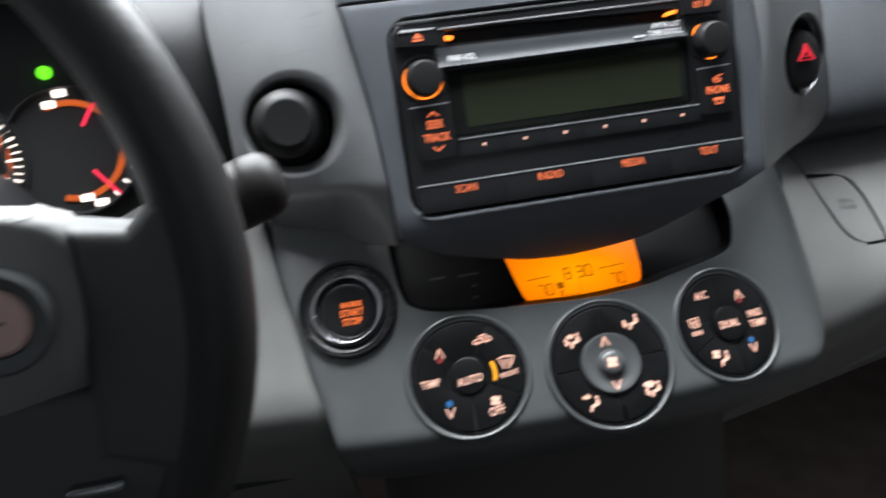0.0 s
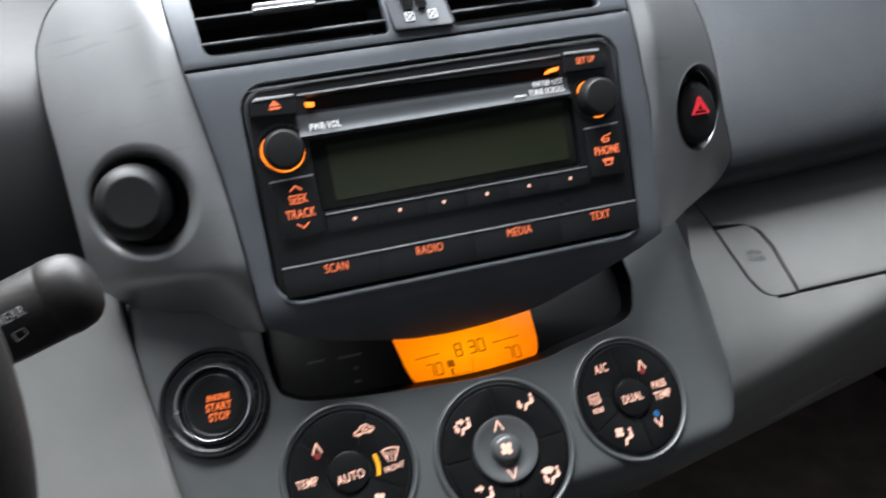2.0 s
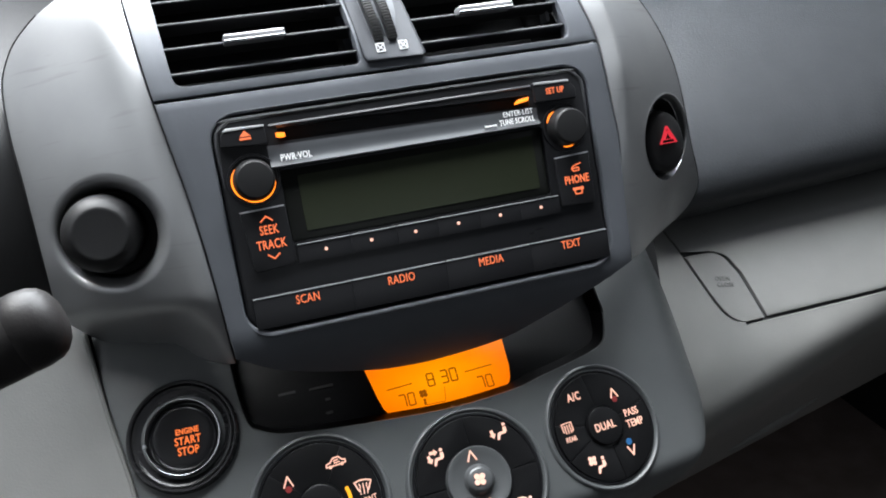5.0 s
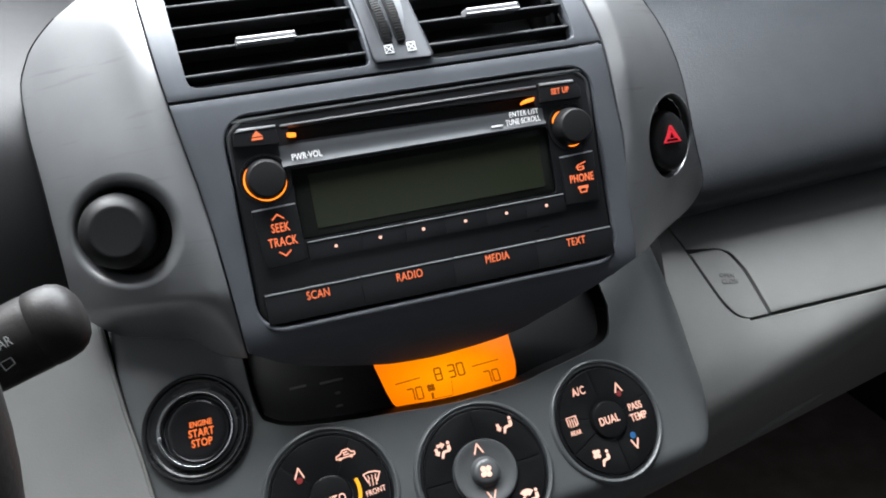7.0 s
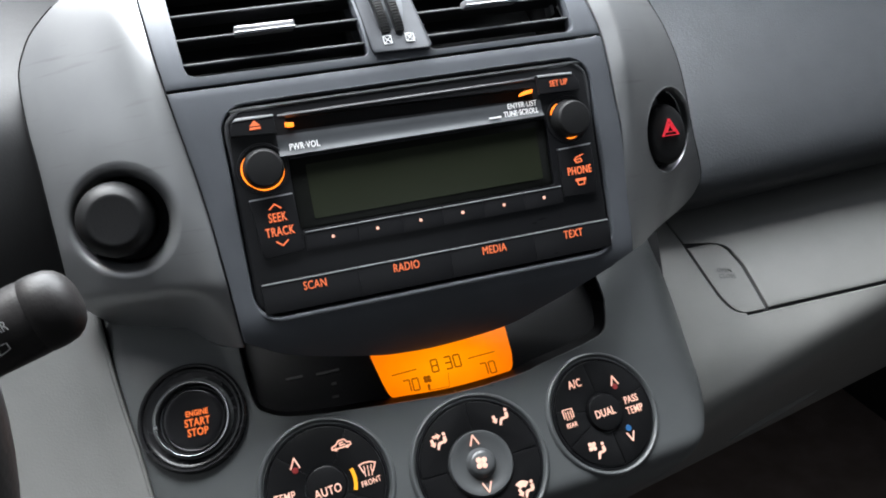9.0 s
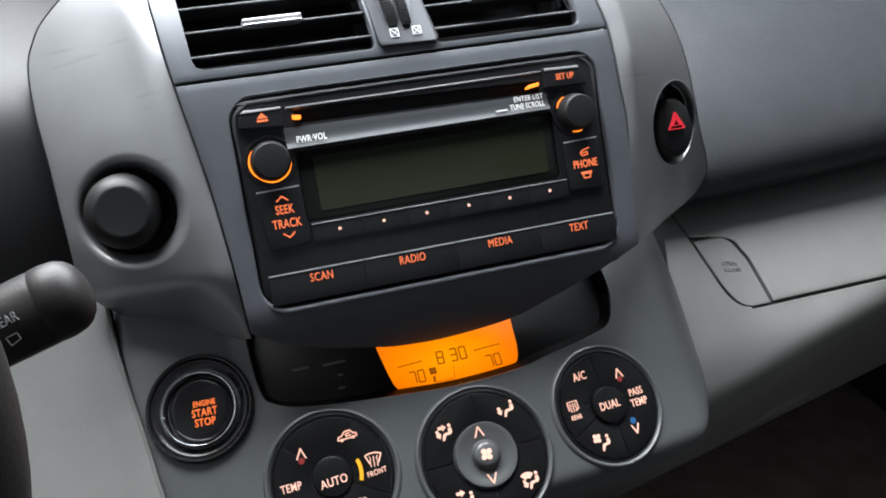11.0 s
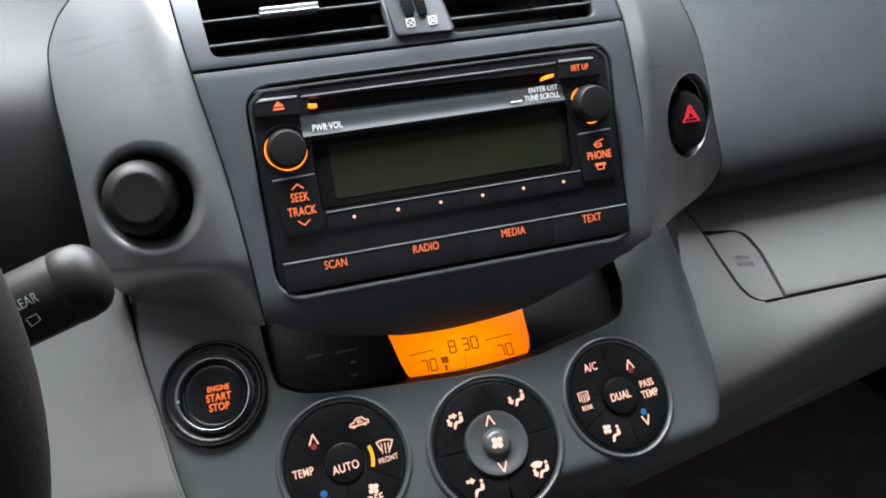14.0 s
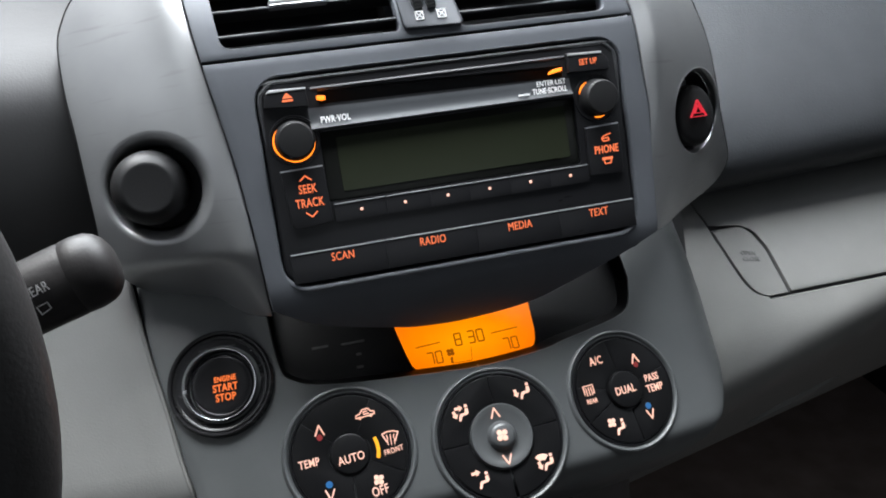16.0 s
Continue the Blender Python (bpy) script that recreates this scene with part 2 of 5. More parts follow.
def smooth_line(pts, n=8):
    """A Catmull-Rom line through points."""
    p = [Vector(q) for q in pts]
    p = [2 * p[0] - p[1], *p, 2 * p[-1] - p[-2]]
    out = []
    for i in range(1, len(p) - 2):
        for k in range(n):
            t = k / n
            a, b, c, d = p[i - 1], p[i], p[i + 1], p[i + 2]
            out.append(0.5 * (2 * b + (c - a) * t + (2 * a - 5 * b + 4 * c - d) * t * t + (3 * b - a - 3 * c + d) * t**3))
    return out + [p[-2]]


def curve(table):
    """The table with a smooth line through its entries."""
    return [tuple(p) for p in smooth_line(table, 6)]


def along(table, z):
    """Reads a table of (z, value) between its entries."""
    zs, vs = zip(*sorted(table))
    return float(np.interp(z, zs, vs))


def inset(outline, d):
    """The outline moved inwards by d (anticlockwise outlines)."""
    out, n = [], len(outline)
    for i in range(n):
        a, b, c = Vector(outline[i - 1]), Vector(outline[i]), Vector(outline[(i + 1) % n])
        u, v = (b - a).normalized(), (c - b).normalized()
        nn = Vector((-u.y - v.y, u.x + v.x))
        nn = nn.normalized() if nn.length > 1e-9 else Vector((-u.y, u.x))
        k = max(0.5, nn.dot(Vector((-u.y, u.x))))
        out.append(tuple(b + nn * d / k))
    return out


def soften(outline, r, n=5):
    """The outline with its corners rounded."""
    out = []
    for i, b in enumerate(outline):
        a, b, c = Vector(outline[i - 1]), Vector(b), Vector(outline[(i + 1) % len(outline)])
        p, q = b + (a - b).normalized() * min(r, (a - b).length * 0.45), b + (c - b).normalized() * min(r, (c - b).length * 0.45)
        out += [tuple((1 - t) ** 2 * p + 2 * t * (1 - t) * b + t * t * q) for t in [k / n for k in range(n + 1)]]
    return out


def plate(bm, outline, y0, y1, bevel=0.0006, steps=2, bend=None, dome=0.0):
    """A slab with the given outline in x, z, its face at y0 (towards the cabin) with rounded edges, its back at y1."""
    area = sum(a[0] * b[1] - b[0] * a[1] for a, b in zip(outline, outline[1:] + outline[:1]))
    if area < 0:
        outline = outline[::-1]
    rings = [(outline, y1)]
    for i in range(steps + 1):
        t = math.pi / 2 * i / steps
        rings.append((inset(outline, bevel * (1 - math.cos(t))) if i else outline, y0 + bevel * (1 - math.sin(t))))
    loops = []
    for ring, y in rings:
        loops.append([bm.verts.new((x, y + (bend(x, z) if bend else 0), z)) for x, z in ring])
    for a, b in zip(loops, loops[1:]):
        for i in range(len(a)):
            bm.faces.new((a[i - 1], a[i], b[i], b[i - 1]))
    if dome:
        cx, cz = sum(p[0] for p in outline) / len(outline), sum(p[1] for p in outline) / len(outline)
        prev = loops[-1]
        for k in (0.66, 0.33):
            ring = [bm.verts.new((cx + (v.co.x - cx) * k, y0 - dome * (1 - k * k), cz + (v.co.z - cz) * k)) for v in loops[-1]]
            for i in range(len(ring)):
                bm.faces.new((prev[i - 1], prev[i], ring[i], ring[i - 1]))
            prev = ring
        bm.faces.new(prev)
    else:
        bm.faces.new(loops[-1])
    bm.faces.new(loops[0][::-1])
    return bm


def prism(outline, y0, y1):
    """A plain cutter with the given outline."""
    bm = bmesh.new()
    a = [bm.verts.new((x, y0, z)) for x, z in outline]
    b = [bm.verts.new((x, y1, z)) for x, z in outline]
    bm.faces.new(a)
    bm.faces.new(b[::-1])
    for i in range(len(a)):
        bm.faces.new((a[i - 1], b[i - 1], b[i], a[i]))
    return bm


def slab(outline, y0, y1, bevel=0.0006, steps=2, bend=None, dome=0.0):
    return plate(bmesh.new(), outline, y0, y1, bevel, steps, bend, dome)


def lathe(profile, n=64, sx=1.0, sz=1.0, cap=True):
    """A turned body about y: profile of (radius, y)."""
    bm = bmesh.new()
    loops = []
    for r, y in profile:
        loops.append([bm.verts.new((sx * r * math.cos(2 * math.pi * i / n), y, sz * r * math.sin(2 * math.pi * i / n))) for i in range(n)])
    for a, b in zip(loops, loops[1:]):
        for i in range(n):
            bm.faces.new((a[i - 1], a[i], b[i], b[i - 1]))
    if cap:
        bm.faces.new(loops[0])
        bm.faces.new(loops[-1])
    return bm


def sheet(zs, left, right, depth, cols=24, thick=0.004, edge=0.002):
    """A curved panel: for each height a row from left(z) to right(z) at depth(x, z), with rounded borders and a back."""
    zs = list(zs)
    top, bot = zs[0], zs[-1]
    sgn = 1 if bot > top else -1
    rows = [(top, edge), (top + sgn * edge * 0.3, edge * 0.3), (top + sgn * edge, 0), *[(z, 0) for z in zs[1:-1]], (bot - sgn * edge, 0), (bot - sgn * edge * 0.3, edge * 0.3), (bot, edge)]
    bm = bmesh.new()
    front, back = [], []
    for z, sink in rows:
        a, b = left(z), right(z)
        w = b - a
        e = min(edge, w * 0.2)
        xs = [(a, edge), (a + e * 0.3, edge * 0.3), *[(a + e + (w - 2 * e) * i / cols, 0) for i in range(cols + 1)], (b - e * 0.3, edge * 0.3), (b, edge)]
        fr, bk = [], []
        for x, s in xs:
            y = depth(x, z)
            fr.append(bm.verts.new((x, y + max(s, sink), z)))
            bk.append(bm.verts.new((x, y + max(s, sink) + thick, z)))
        front.append(fr)
        back.append(bk)
    nr, nc = len(front), len(front[0])
    for i in range(nr - 1):
        for j in range(nc - 1):
            bm.faces.new((front[i][j], front[i][j + 1], front[i + 1][j + 1], front[i + 1][j]))
            bm.faces.new((back[i][j], back[i + 1][j], back[i + 1][j + 1], back[i][j + 1]))
    for j in range(nc - 1):
        for i in (0, nr - 1):
            bm.faces.new((front[i][j], back[i][j], back[i][j + 1], front[i][j + 1]))
    for i in range(nr - 1):
        for j in (0, nc - 1):
            bm.faces.new((front[i][j], front[i + 1][j], back[i + 1][j], back[i][j]))
    return bm


def profile_sheet(profile, xs, skew=None, thick=0.01):
    """A long moulding: a (y, z) profile drawn along the x values."""
    bm = bmesh.new()
    cols = []
    for x in xs:
        dy, dz = skew(x) if skew else (0, 0)
        cols.append([bm.verts.new((x, y + dy, z + dz)) for y, z in profile])
    for a, b in zip(cols, cols[1:]):
        for i in range(len(a) - 1):
            bm.faces.new((a[i], a[i + 1], b[i + 1], b[i]))
    bmesh.ops.solidify(bm, geom=bm.faces[:], thickness=thick)
    return bm


def cut(ob, *cutters, flat=False):
    """Cuts bodies (bmeshes in the frame of ob) out of a mesh."""
    for bm in cutters:
        bmesh.ops.recalc_face_normals(bm, faces=bm.faces)
        me = bpy.data.meshes.new("cutter")
        bm.to_mesh(me)
        bm.free()
        tool = new("cutter", me)
        tool.matrix_basis = Matrix.Identity(4)
        home, mother = ob.matrix_basis.copy(), ob.parent
        ob.parent, ob.matrix_basis = None, Matrix.Identity(4)
        mod = ob.modifiers.new("cut", "BOOLEAN")
        mod.operation, mod.object, mod.solver = "DIFFERENCE", tool, "EXACT"
        bpy.context.view_layer.update()
        got = bpy.data.meshes.new_from_object(ob.evaluated_get(bpy.context.evaluated_depsgraph_get()))
        ob.modifiers.clear()
        old, ob.data = ob.data, got
        ob.parent, ob.matrix_basis = mother, home
        bpy.data.objects.remove(tool)
        for f in got.polygons:
            f.use_smooth = not (flat and abs(f.normal.y) > 0.995)
        got.set_sharp_from_angle(angle=radians(35))
    return ob


def tube(pts, r, n=14, closed=False, flat=1.0):
    """A rod of round section along a line of points; r may be a list."""
    p = [Vector(q) for q in pts]
    bm = bmesh.new()
    loops = []
    for i, c in enumerate(p):
        a = p[i - 1] if (i or closed) else c
        b = p[(i + 1) % len(p)] if (i + 1 < len(p) or closed) else c
        t = (b - a).normalized()
        u = t.cross(Vector((0, 1, 0.02))).normalized()
        v = t.cross(u).normalized()
        rr = r[i] if isinstance(r, (list, tuple)) else r
        loops.append([bm.verts.new(c + rr * (math.cos(2 * math.pi * k / n) * u + flat * math.sin(2 * math.pi * k / n) * v)) for k in range(n)])
    pairs = list(zip(loops, loops[1:])) + ([(loops[-1], loops[0])] if closed else [])
    for a, b in pairs:
        for k in range(n):
            bm.faces.new((a[k - 1], a[k], b[k], b[k - 1]))
    if not closed:
        bm.faces.new(loops[0])
        bm.faces.new(loops[-1])
    return bm


def stroke(bm, pts, w, y=0.0, t=0.0003):
    """A raised line of width w through (x, z) points."""
    for a, b in zip(pts, pts[1:]):
        a, b = Vector(a), Vector(b)
        d = (b - a).normalized()
        n = Vector((-d.y, d.x)) * w / 2
        a2, b2 = a - d * w * 0.3, b + d * w * 0.3
        plate(bm, [tuple(a2 - n), tuple(b2 - n), tuple(b2 + n), tuple(a2 + n)], y - t, y + t, 0.00005, 1)
    return bm


def words(text, name, material, parent, x, z, size, y=0.0, squeeze=0.8, align="CENTER", lean=0.0, bold=0.0, label=""):
    """Lettering in the x, z plane that faces the cabin; size is the height of a capital."""
    cu = bpy.data.curves.new("lettering", "FONT")
    cu.body, cu.align_x, cu.align_y, cu.size = text, align, "CENTER", size / 0.72
    cu.extrude, cu.offset = 0.00015, bold
    cu.resolution_u, cu.space_character = 3, 1.06
    tmp = new("lettering", cu)
    bpy.context.view_layer.update()
    me = bpy.data.meshes.new_from_object(tmp.evaluated_get(bpy.context.evaluated_depsgraph_get()))
    bpy.data.objects.remove(tmp)
    me.transform(Matrix.Translation((x, y, z)) @ pose(0, 0, 0, 0, lean, 0) @ pose(0, 0, 0, 90) @ Matrix.Diagonal((squeeze, 1, 1, 1)))
    me.materials.clear()
    me.materials.append(material)
    ob = new(name, me)
    ob.parent = parent
    if label:
        ob["label"] = label
    return ob


def on_surface(depth, x, z, out=0.0):
    """A frame on a curved panel: x along it, y into it, z up along it."""
    h = 0.004
    ux = Vector((2 * h, depth(x + h, z) - depth(x - h, z), 0)).normalized()
    uz = Vector((0, depth(x, z + h) - depth(x, z - h), 2 * h)).normalized()
    uy = uz.cross(ux).normalized()
    uz = ux.cross(uy).normalized()
    m = Matrix((ux, uy, uz)).transposed().to_4x4()
    return Matrix.Translation(Vector((x, depth(x, z), z)) - uy * out) @ m


def on_dash(bm, m):
    bmesh.ops.transform(bm, matrix=m, verts=bm.verts)
    return bm


# ---- the forms of the dashboard, as depth over the radio's face
FACET = [(-0.06, 0.0008), (-0.02, 0.0030), (0.0, 0.0044), (0.03, 0.0057), (0.08, 0.0068), (0.14, 0.0085)]


def f_rise(z):
    """How the upper part of the centre stack leans back."""
    return 2.2 * max(0.0, z - 0.045) ** 2 + 45.0 * max(0.0, z - 0.060) ** 3


def f_wing(x, z):
    """A narrow flat facet beside the centre panel, a crease, then a face that turns away and rolls under at its foot."""
    edge = -along(SEAM_L, z) if x < 0 else along(SEAM_R, z)
    wide = along(FACET, z) * (1.7 if x < 0 else 1.2)
    s = abs(x) - edge - wide
    fade = min(1.0, max(0.0, (z + 0.030) / 0.085))
    u = 0.5 * (s + math.sqrt(s * s + (0.00006 if x < 0 else 0.000001 + 0.00016 * (1 - fade) ** 2)))
    ridge = -(0.14 if x < 0 else 0.15 + 0.80 * fade * fade * (3 - 2 * fade)) * (max(0.0, abs(x) - edge) - u)
    near = min(1.0, u / 0.030)
    near = near * near * (3 - 2 * near)
    if x < 0:
        d = max(0.0, -0.0300 - z)
        roll = (0.2 + 0.8 * near) * (100.0 * min(d, 0.0085) ** 2 + 1.7 * max(0.0, d - 0.0085))
    else:
        roll = min(1.0, u / 0.05) * 5.0 * min(0.0, z + 0.008) ** 2
    roll += min(1.0, u / (0.03 if x < 0 else 0.06)) * (0.8 * min(0.0, z - 0.03) ** 2 if x < 0 else 2.2 * min(0.0, z - 0.04) ** 2)
    k = u / (u + 0.004)
    back = 1.9 * max(0.0, z + 0.02) ** 2 if x < 0 else f_rise(z)
    return ridge + 0.56 * u + 2.4 * u * u + (1 - k) * f_rise(z) + k * back + roll


SEAM_L = [(-0.10, -0.1095), (-0.0646, -0.1136), (-0.0277, -0.1162), (0.0152, -0.1203), (0.068, -0.1283), (0.105, -0.1325), (0.16, -0.137)]
SEAM_R = [(-0.10, 0.1135), (-0.0584, 0.1165), (-0.0215, 0.1180), (0.012, 0.1195), (0.0286, 0.1185), (0.064, 0.1162), (0.0775, 0.1140), (0.0938, 0.1106), (0.16, 0.098)]


def f_console(x, z):
    return 0.003 + 0.42 * (z + 0.16) + 0.8 * x * x + 22.0 * max(0.0, x - 0.147) ** 2 + 2.5 * max(0.0, z + 0.118) ** 2 + 26.0 * max(0.0, -0.184 - z) ** 2 + 0.42 * max(0.0, -0.184 - z)


SEAM_L, SEAM_R, FACET = curve(SEAM_L), curve(SEAM_R), curve(FACET)


def f_lower(x, z):
    zz = z - 0.03 * (x - 0.25)
    d = max(0.0, 0.30 * (x - 0.28) - 0.161 - z)
    return along(LOWER, zz) + 14.0 * min(d, 0.043) ** 2 + 1.2 * max(0.0, d - 0.043)


LOWER = [(-0.03, 0.20), (-0.05, 0.168), (-0.0704, 0.1425), (-0.0855, 0.1335), (-0.105, 0.1216), (-0.1207, 0.112), (-0.137, 0.1025), (-0.16, 0.091), (-0.18, 0.0865), (-0.20, 0.0855), (-0.24, 0.0855), (-0.30, 0.0855)]
LOWER = curve(LOWER)


def f_knee(x, z):
    return 0.0335 + 0.42 * (z + 0.16) - 0.18 * (x + 0.182) + 30.0 * min(0.032, max(0.0, -0.160 - z)) ** 2 + 1.9 * max(0.0, -0.192 - z)


def f_centre(x, z):
    return 14.0 * max(0.0, -0.052 - z) ** 2 + f_rise(z)


I = Matrix.Identity(4)

# ---- cabin shell: plain lining that closes the place, with the windows left open
def box(bm, lo, hi):
    m = Matrix.Translation([(a + b) / 2 for a, b in zip(lo, hi)]) @ Matrix.Diagonal([b - a for a, b in zip(lo, hi)] + [1])
    bmesh.ops.create_cube(bm, size=1, matrix=m)
    return bm


def shell(name, boxes, material, label):
    bm = bmesh.new()
    for lo, hi in boxes:
        box(bm, lo, hi)
    return tagged(link_mesh(name, bm, material), label, "car cabin", kind="structure")


shell("floor", [((-0.76, -1.7, -0.03), (0.76, -0.02, 0.0))], M_SHELL, "plain dark grey cabin floor")
shell("footwell_floor", [((-0.76, -0.02, -0.03), (0.76, 0.72, 0.0))], M_CARPET, "brown carpeted footwell floor")
shell("wall_front", [((-0.76, 0.70, 0.0), (0.76, 0.74, 0.86))], M_CARPET, "brown carpeted firewall closing the footwells")
shell("wall_rear", [((-0.76, -1.72, 0.0), (0.76, -1.68, 0.8)), ((-0.76, -1.72, 1.18), (0.76, -1.68, 1.28))], M_SHELL, "plain grey lining at the back of the cabin")
for side, name in ((-1, "wall_driver_side"), (1, "wall_passenger_side")):
    a, b = sorted((side * 0.75, side * 0.78))
    shell(name, [((a, -1.72, 0.0), (b, 0.74, 0.82)), ((a, -1.72, 1.22), (b, 0.0, 1.28)), ((a, -0.95, 0.82), (b, -0.82, 1.22)), ((a, 0.08, 0.82), (b, 0.14, 1.22)), ((a, -1.72, 0.82), (b, -1.5, 1.22))], M_SHELL, "plain grey door lining with open window")
shell("ceiling", [((-0.78, -1.72, 1.26), (0.78, -0.24, 1.30))], M_ROOF, "plain grey headliner")


bm = bmesh.new()
box(bm, (-0.76, 0.27, 0.80), (0.76, 0.74, 0.835))
box(bm, (-0.15, 0.16, 0.782), (0.125, 0.272, 0.812))
tagged(link_mesh("dash_top", bm, M_PAD), "dark dashboard top under the windscreen", "dashboard", kind="structure")

bm = bmesh.new()
box(bm, (-0.255, 0.125, -0.24), (0.20, 0.30, 0.04))
box(bm, (-0.158, 0.128, 0.04), (0.122, 0.30, 0.150))
box(bm, (-0.150, 0.066, 0.1495), (0.116, 0.24, 0.162))
dash_core = link_mesh("dash_core", bm, M_HOLE)
dash_core.matrix_basis = DASH
tagged(dash_core, "dark closed body inside the dashboard", "dashboard", kind="structure")

# ---- tunnel below the console
tun = thing("centre_tunnel", I, "dark plastic tunnel below the climate console", "console")
part("tunnel_body", sheet(np.linspace(-0.19, -0.50, 12), lambda z: -0.135, lambda z: 0.125, lambda x, z: 0.055 - 0.05 * (z + 0.2) * 3 + 2.0 * x * x, 16, 0.05, 0.02), M_TUNNEL, tun)

# ---- right-hand dashboard
pad = thing("dash_pad", I, "charcoal soft-touch passenger dash pad with a rolled lower lip", "dashboard")
PAD = [(0.22, -0.047), (0.16, -0.056), (0.137, -0.056), (0.121, -0.050), (0.113, -0.041), (0.110, -0.029), (0.112, -0.014), (0.120, 0.010), (0.138, 0.045), (0.162, 0.08), (0.195, 0.115), (0.24, 0.148), (0.30, 0.175), (0.39, 0.20), (0.50, 0.215)]
part("pad_skin", profile_sheet([tuple(p) for p in smooth_line(PAD, 5)], np.linspace(0.13, 0.78, 30), lambda x: (-0.03 * (x - 0.2), 0.045 * (x - 0.25)), 0.012), M_PAD, pad)
# added dark sheet that stands in for the shade under the pad's lip
part("lip_shade", profile_sheet([(0.235, -0.09), (0.225, -0.04), (0.225, 0.0)], np.linspace(0.13, 0.78, 6), None, 0.004), M_HOLE, pad)

low = thing("glovebox", I, "light grey passenger glovebox with a flush upper lid", "glovebox")
TAB_L = [(-0.0704, 0.2235), (-0.0855, 0.2278), (-0.1, 0.2310), (-0.1207, 0.2359), (-0.127, 0.2383), (-0.1320, 0.2414), (-0.1350, 0.2445), (-0.1368, 0.2480), (-0.1380, 0.2530)]
TAB_R = [(-0.0855, 0.250), (-0.0875, 0.2565), (-0.092, 0.2612), (-0.105, 0.2665), (-0.137, 0.2700)]
part("glovebox_core", sheet(np.linspace(-0.04, -0.270, 30), lambda z: 0.12, lambda z: 0.78, lambda x, z: f_lower(x, z) + 0.0035, 40, 0.004, 0.001), M_HOLE, low)
part("upper_lid", sheet(np.linspace(-0.045, -0.1372, 26), lambda z: along(TAB_R, z) + 0.0012 if z < -0.0848 else along(TAB_L, z), lambda z: 0.78, f_lower, 44, 0.003, 0.0016), M_LOWER, low)
tab = part("release_tab", sheet([*np.linspace(-0.0862, -0.128, 16), -0.130, -0.132, -0.1335, -0.1348, -0.1358, -0.1365, -0.1372, -0.1380], lambda z: along(TAB_L, z) + 0.0012, lambda z: along(TAB_R, z) - 0.0012, lambda x, z: f_lower(x, z) + 0.0004, 12, 0.003, 0.0013), M_LOWER, low, "flush release tab with dull moulded lettering")
part("lower_panel", sheet([-0.045, -0.06, -0.0704, -0.078, -0.0855, -0.093, -0.1, -0.11, -0.1207, -0.127, -0.130, -0.132, -0.1335, -0.135, -0.136, -0.137, -0.138, -0.1388, -0.13999, -0.14001, -0.1425, *np.linspace(-0.147, -0.272, 52)], lambda z: 0.13, lambda z: along(TAB_L, z) - 0.0008 if z > -0.140 else 0.78, f_lower, 130, 0.003, 0.0012), M_LOWER, low)

lip = smooth_line([(0.262, -0.2585), (0.2814, -0.2546), (0.3081, -0.2487), (0.3437, -0.2449), (0.372, -0.2440)], 5)
part("pull_lip", tube([(x, f_lower(x, z) - 0.0005, z) for x, z in lip], [0.0005 + 0.0030 * math.sin(math.pi * i / (len(lip) - 1)) for i in range(len(lip))], 10), M_LOWER, low)

# ---- left-hand dashboard
KNEE_EDGE = [(-0.035, -0.1933), (-0.0639, -0.1891), (-0.0735, -0.1882), (-0.094, -0.1852), (-0.1159, -0.1812), (-0.1268, -0.1793), (-0.1421, -0.1772), (-0.1541, -0.1749), (-0.1666, -0.1722), (-0.1965, -0.1670), (-0.33, -0.150)]
knee = thing("knee_panel", I, "light grey driver's knee panel beside the console", "dashboard")
part("knee_skin", sheet(np.linspace(-0.035, -0.33, 24), lambda z: -0.62, lambda z: along(KNEE_EDGE, z), f_knee, 30, 0.004, 0.002), M_LOWER, knee)

part("rolled_edge", tube([(x - 0.0012, f_knee(x, z) + 0.0012, z) for z, x in curve(KNEE_EDGE)], 0.0014, 8), M_LOWER, knee)

# ---- climate console
con = thing("climate_console", I, "grey curved climate console below the radio", "console")
CON_L = [(-0.04, -0.1915), (-0.0639, -0.1883), (-0.0735, -0.1874), (-0.094, -0.1844), (-0.1159, -0.1804), (-0.1268, -0.1785), (-0.1421, -0.1764), (-0.1541, -0.1741), (-0.1666, -0.1714), (-0.1965, -0.1662), (-0.21, -0.160), (-0.22, -0.15), (-0.235, -0.12)]
CON_R = [(-0.04, 0.176), (-0.0677, 0.1713), (-0.0985, 0.1705), (-0.12, 0.1697), (-0.1346, 0.1686), (-0.1556, 0.1676), (-0.1683, 0.163), (-0.18, 0.1553), (-0.1933, 0.1424), (-0.20, 0.1305), (-0.21, 0.112), (-0.22, 0.085), (-0.235, 0.05)]
CON_L, CON_R = curve(CON_L), curve(CON_R)
face = part("console_face", sheet(np.linspace(-0.045, -0.235, 52), lambda z: along(CON_L, z), lambda z: along(CON_R, z), f_console, 60, 0.006, 0.0025), M_CONSOLE, con)
REC = [(-0.1165, -0.045), (-0.116, -0.085), (-0.1135, -0.107), (-0.1075, -0.1130), (-0.0952, -0.1170), (-0.0696, -0.1193), (-0.036, -0.1212), (0.0008, -0.1229), (0.0403, -0.1214), (0.0563, -0.1188), (0.0769, -0.1160), (0.0963, -0.1128), (0.1037, -0.1100), (0.1079, -0.1050), (0.1115, -0.0953), (0.1127, -0.0885), (0.1127, -0.045)]
rec = smooth_line(REC, 4)
cut(face, prism([tuple(p) for p in rec], -0.10, 0.25))

# ---- recessed display below the radio
def f_lcd(x, z):
    return 0.0345 + 0.83 * (z + 0.121)


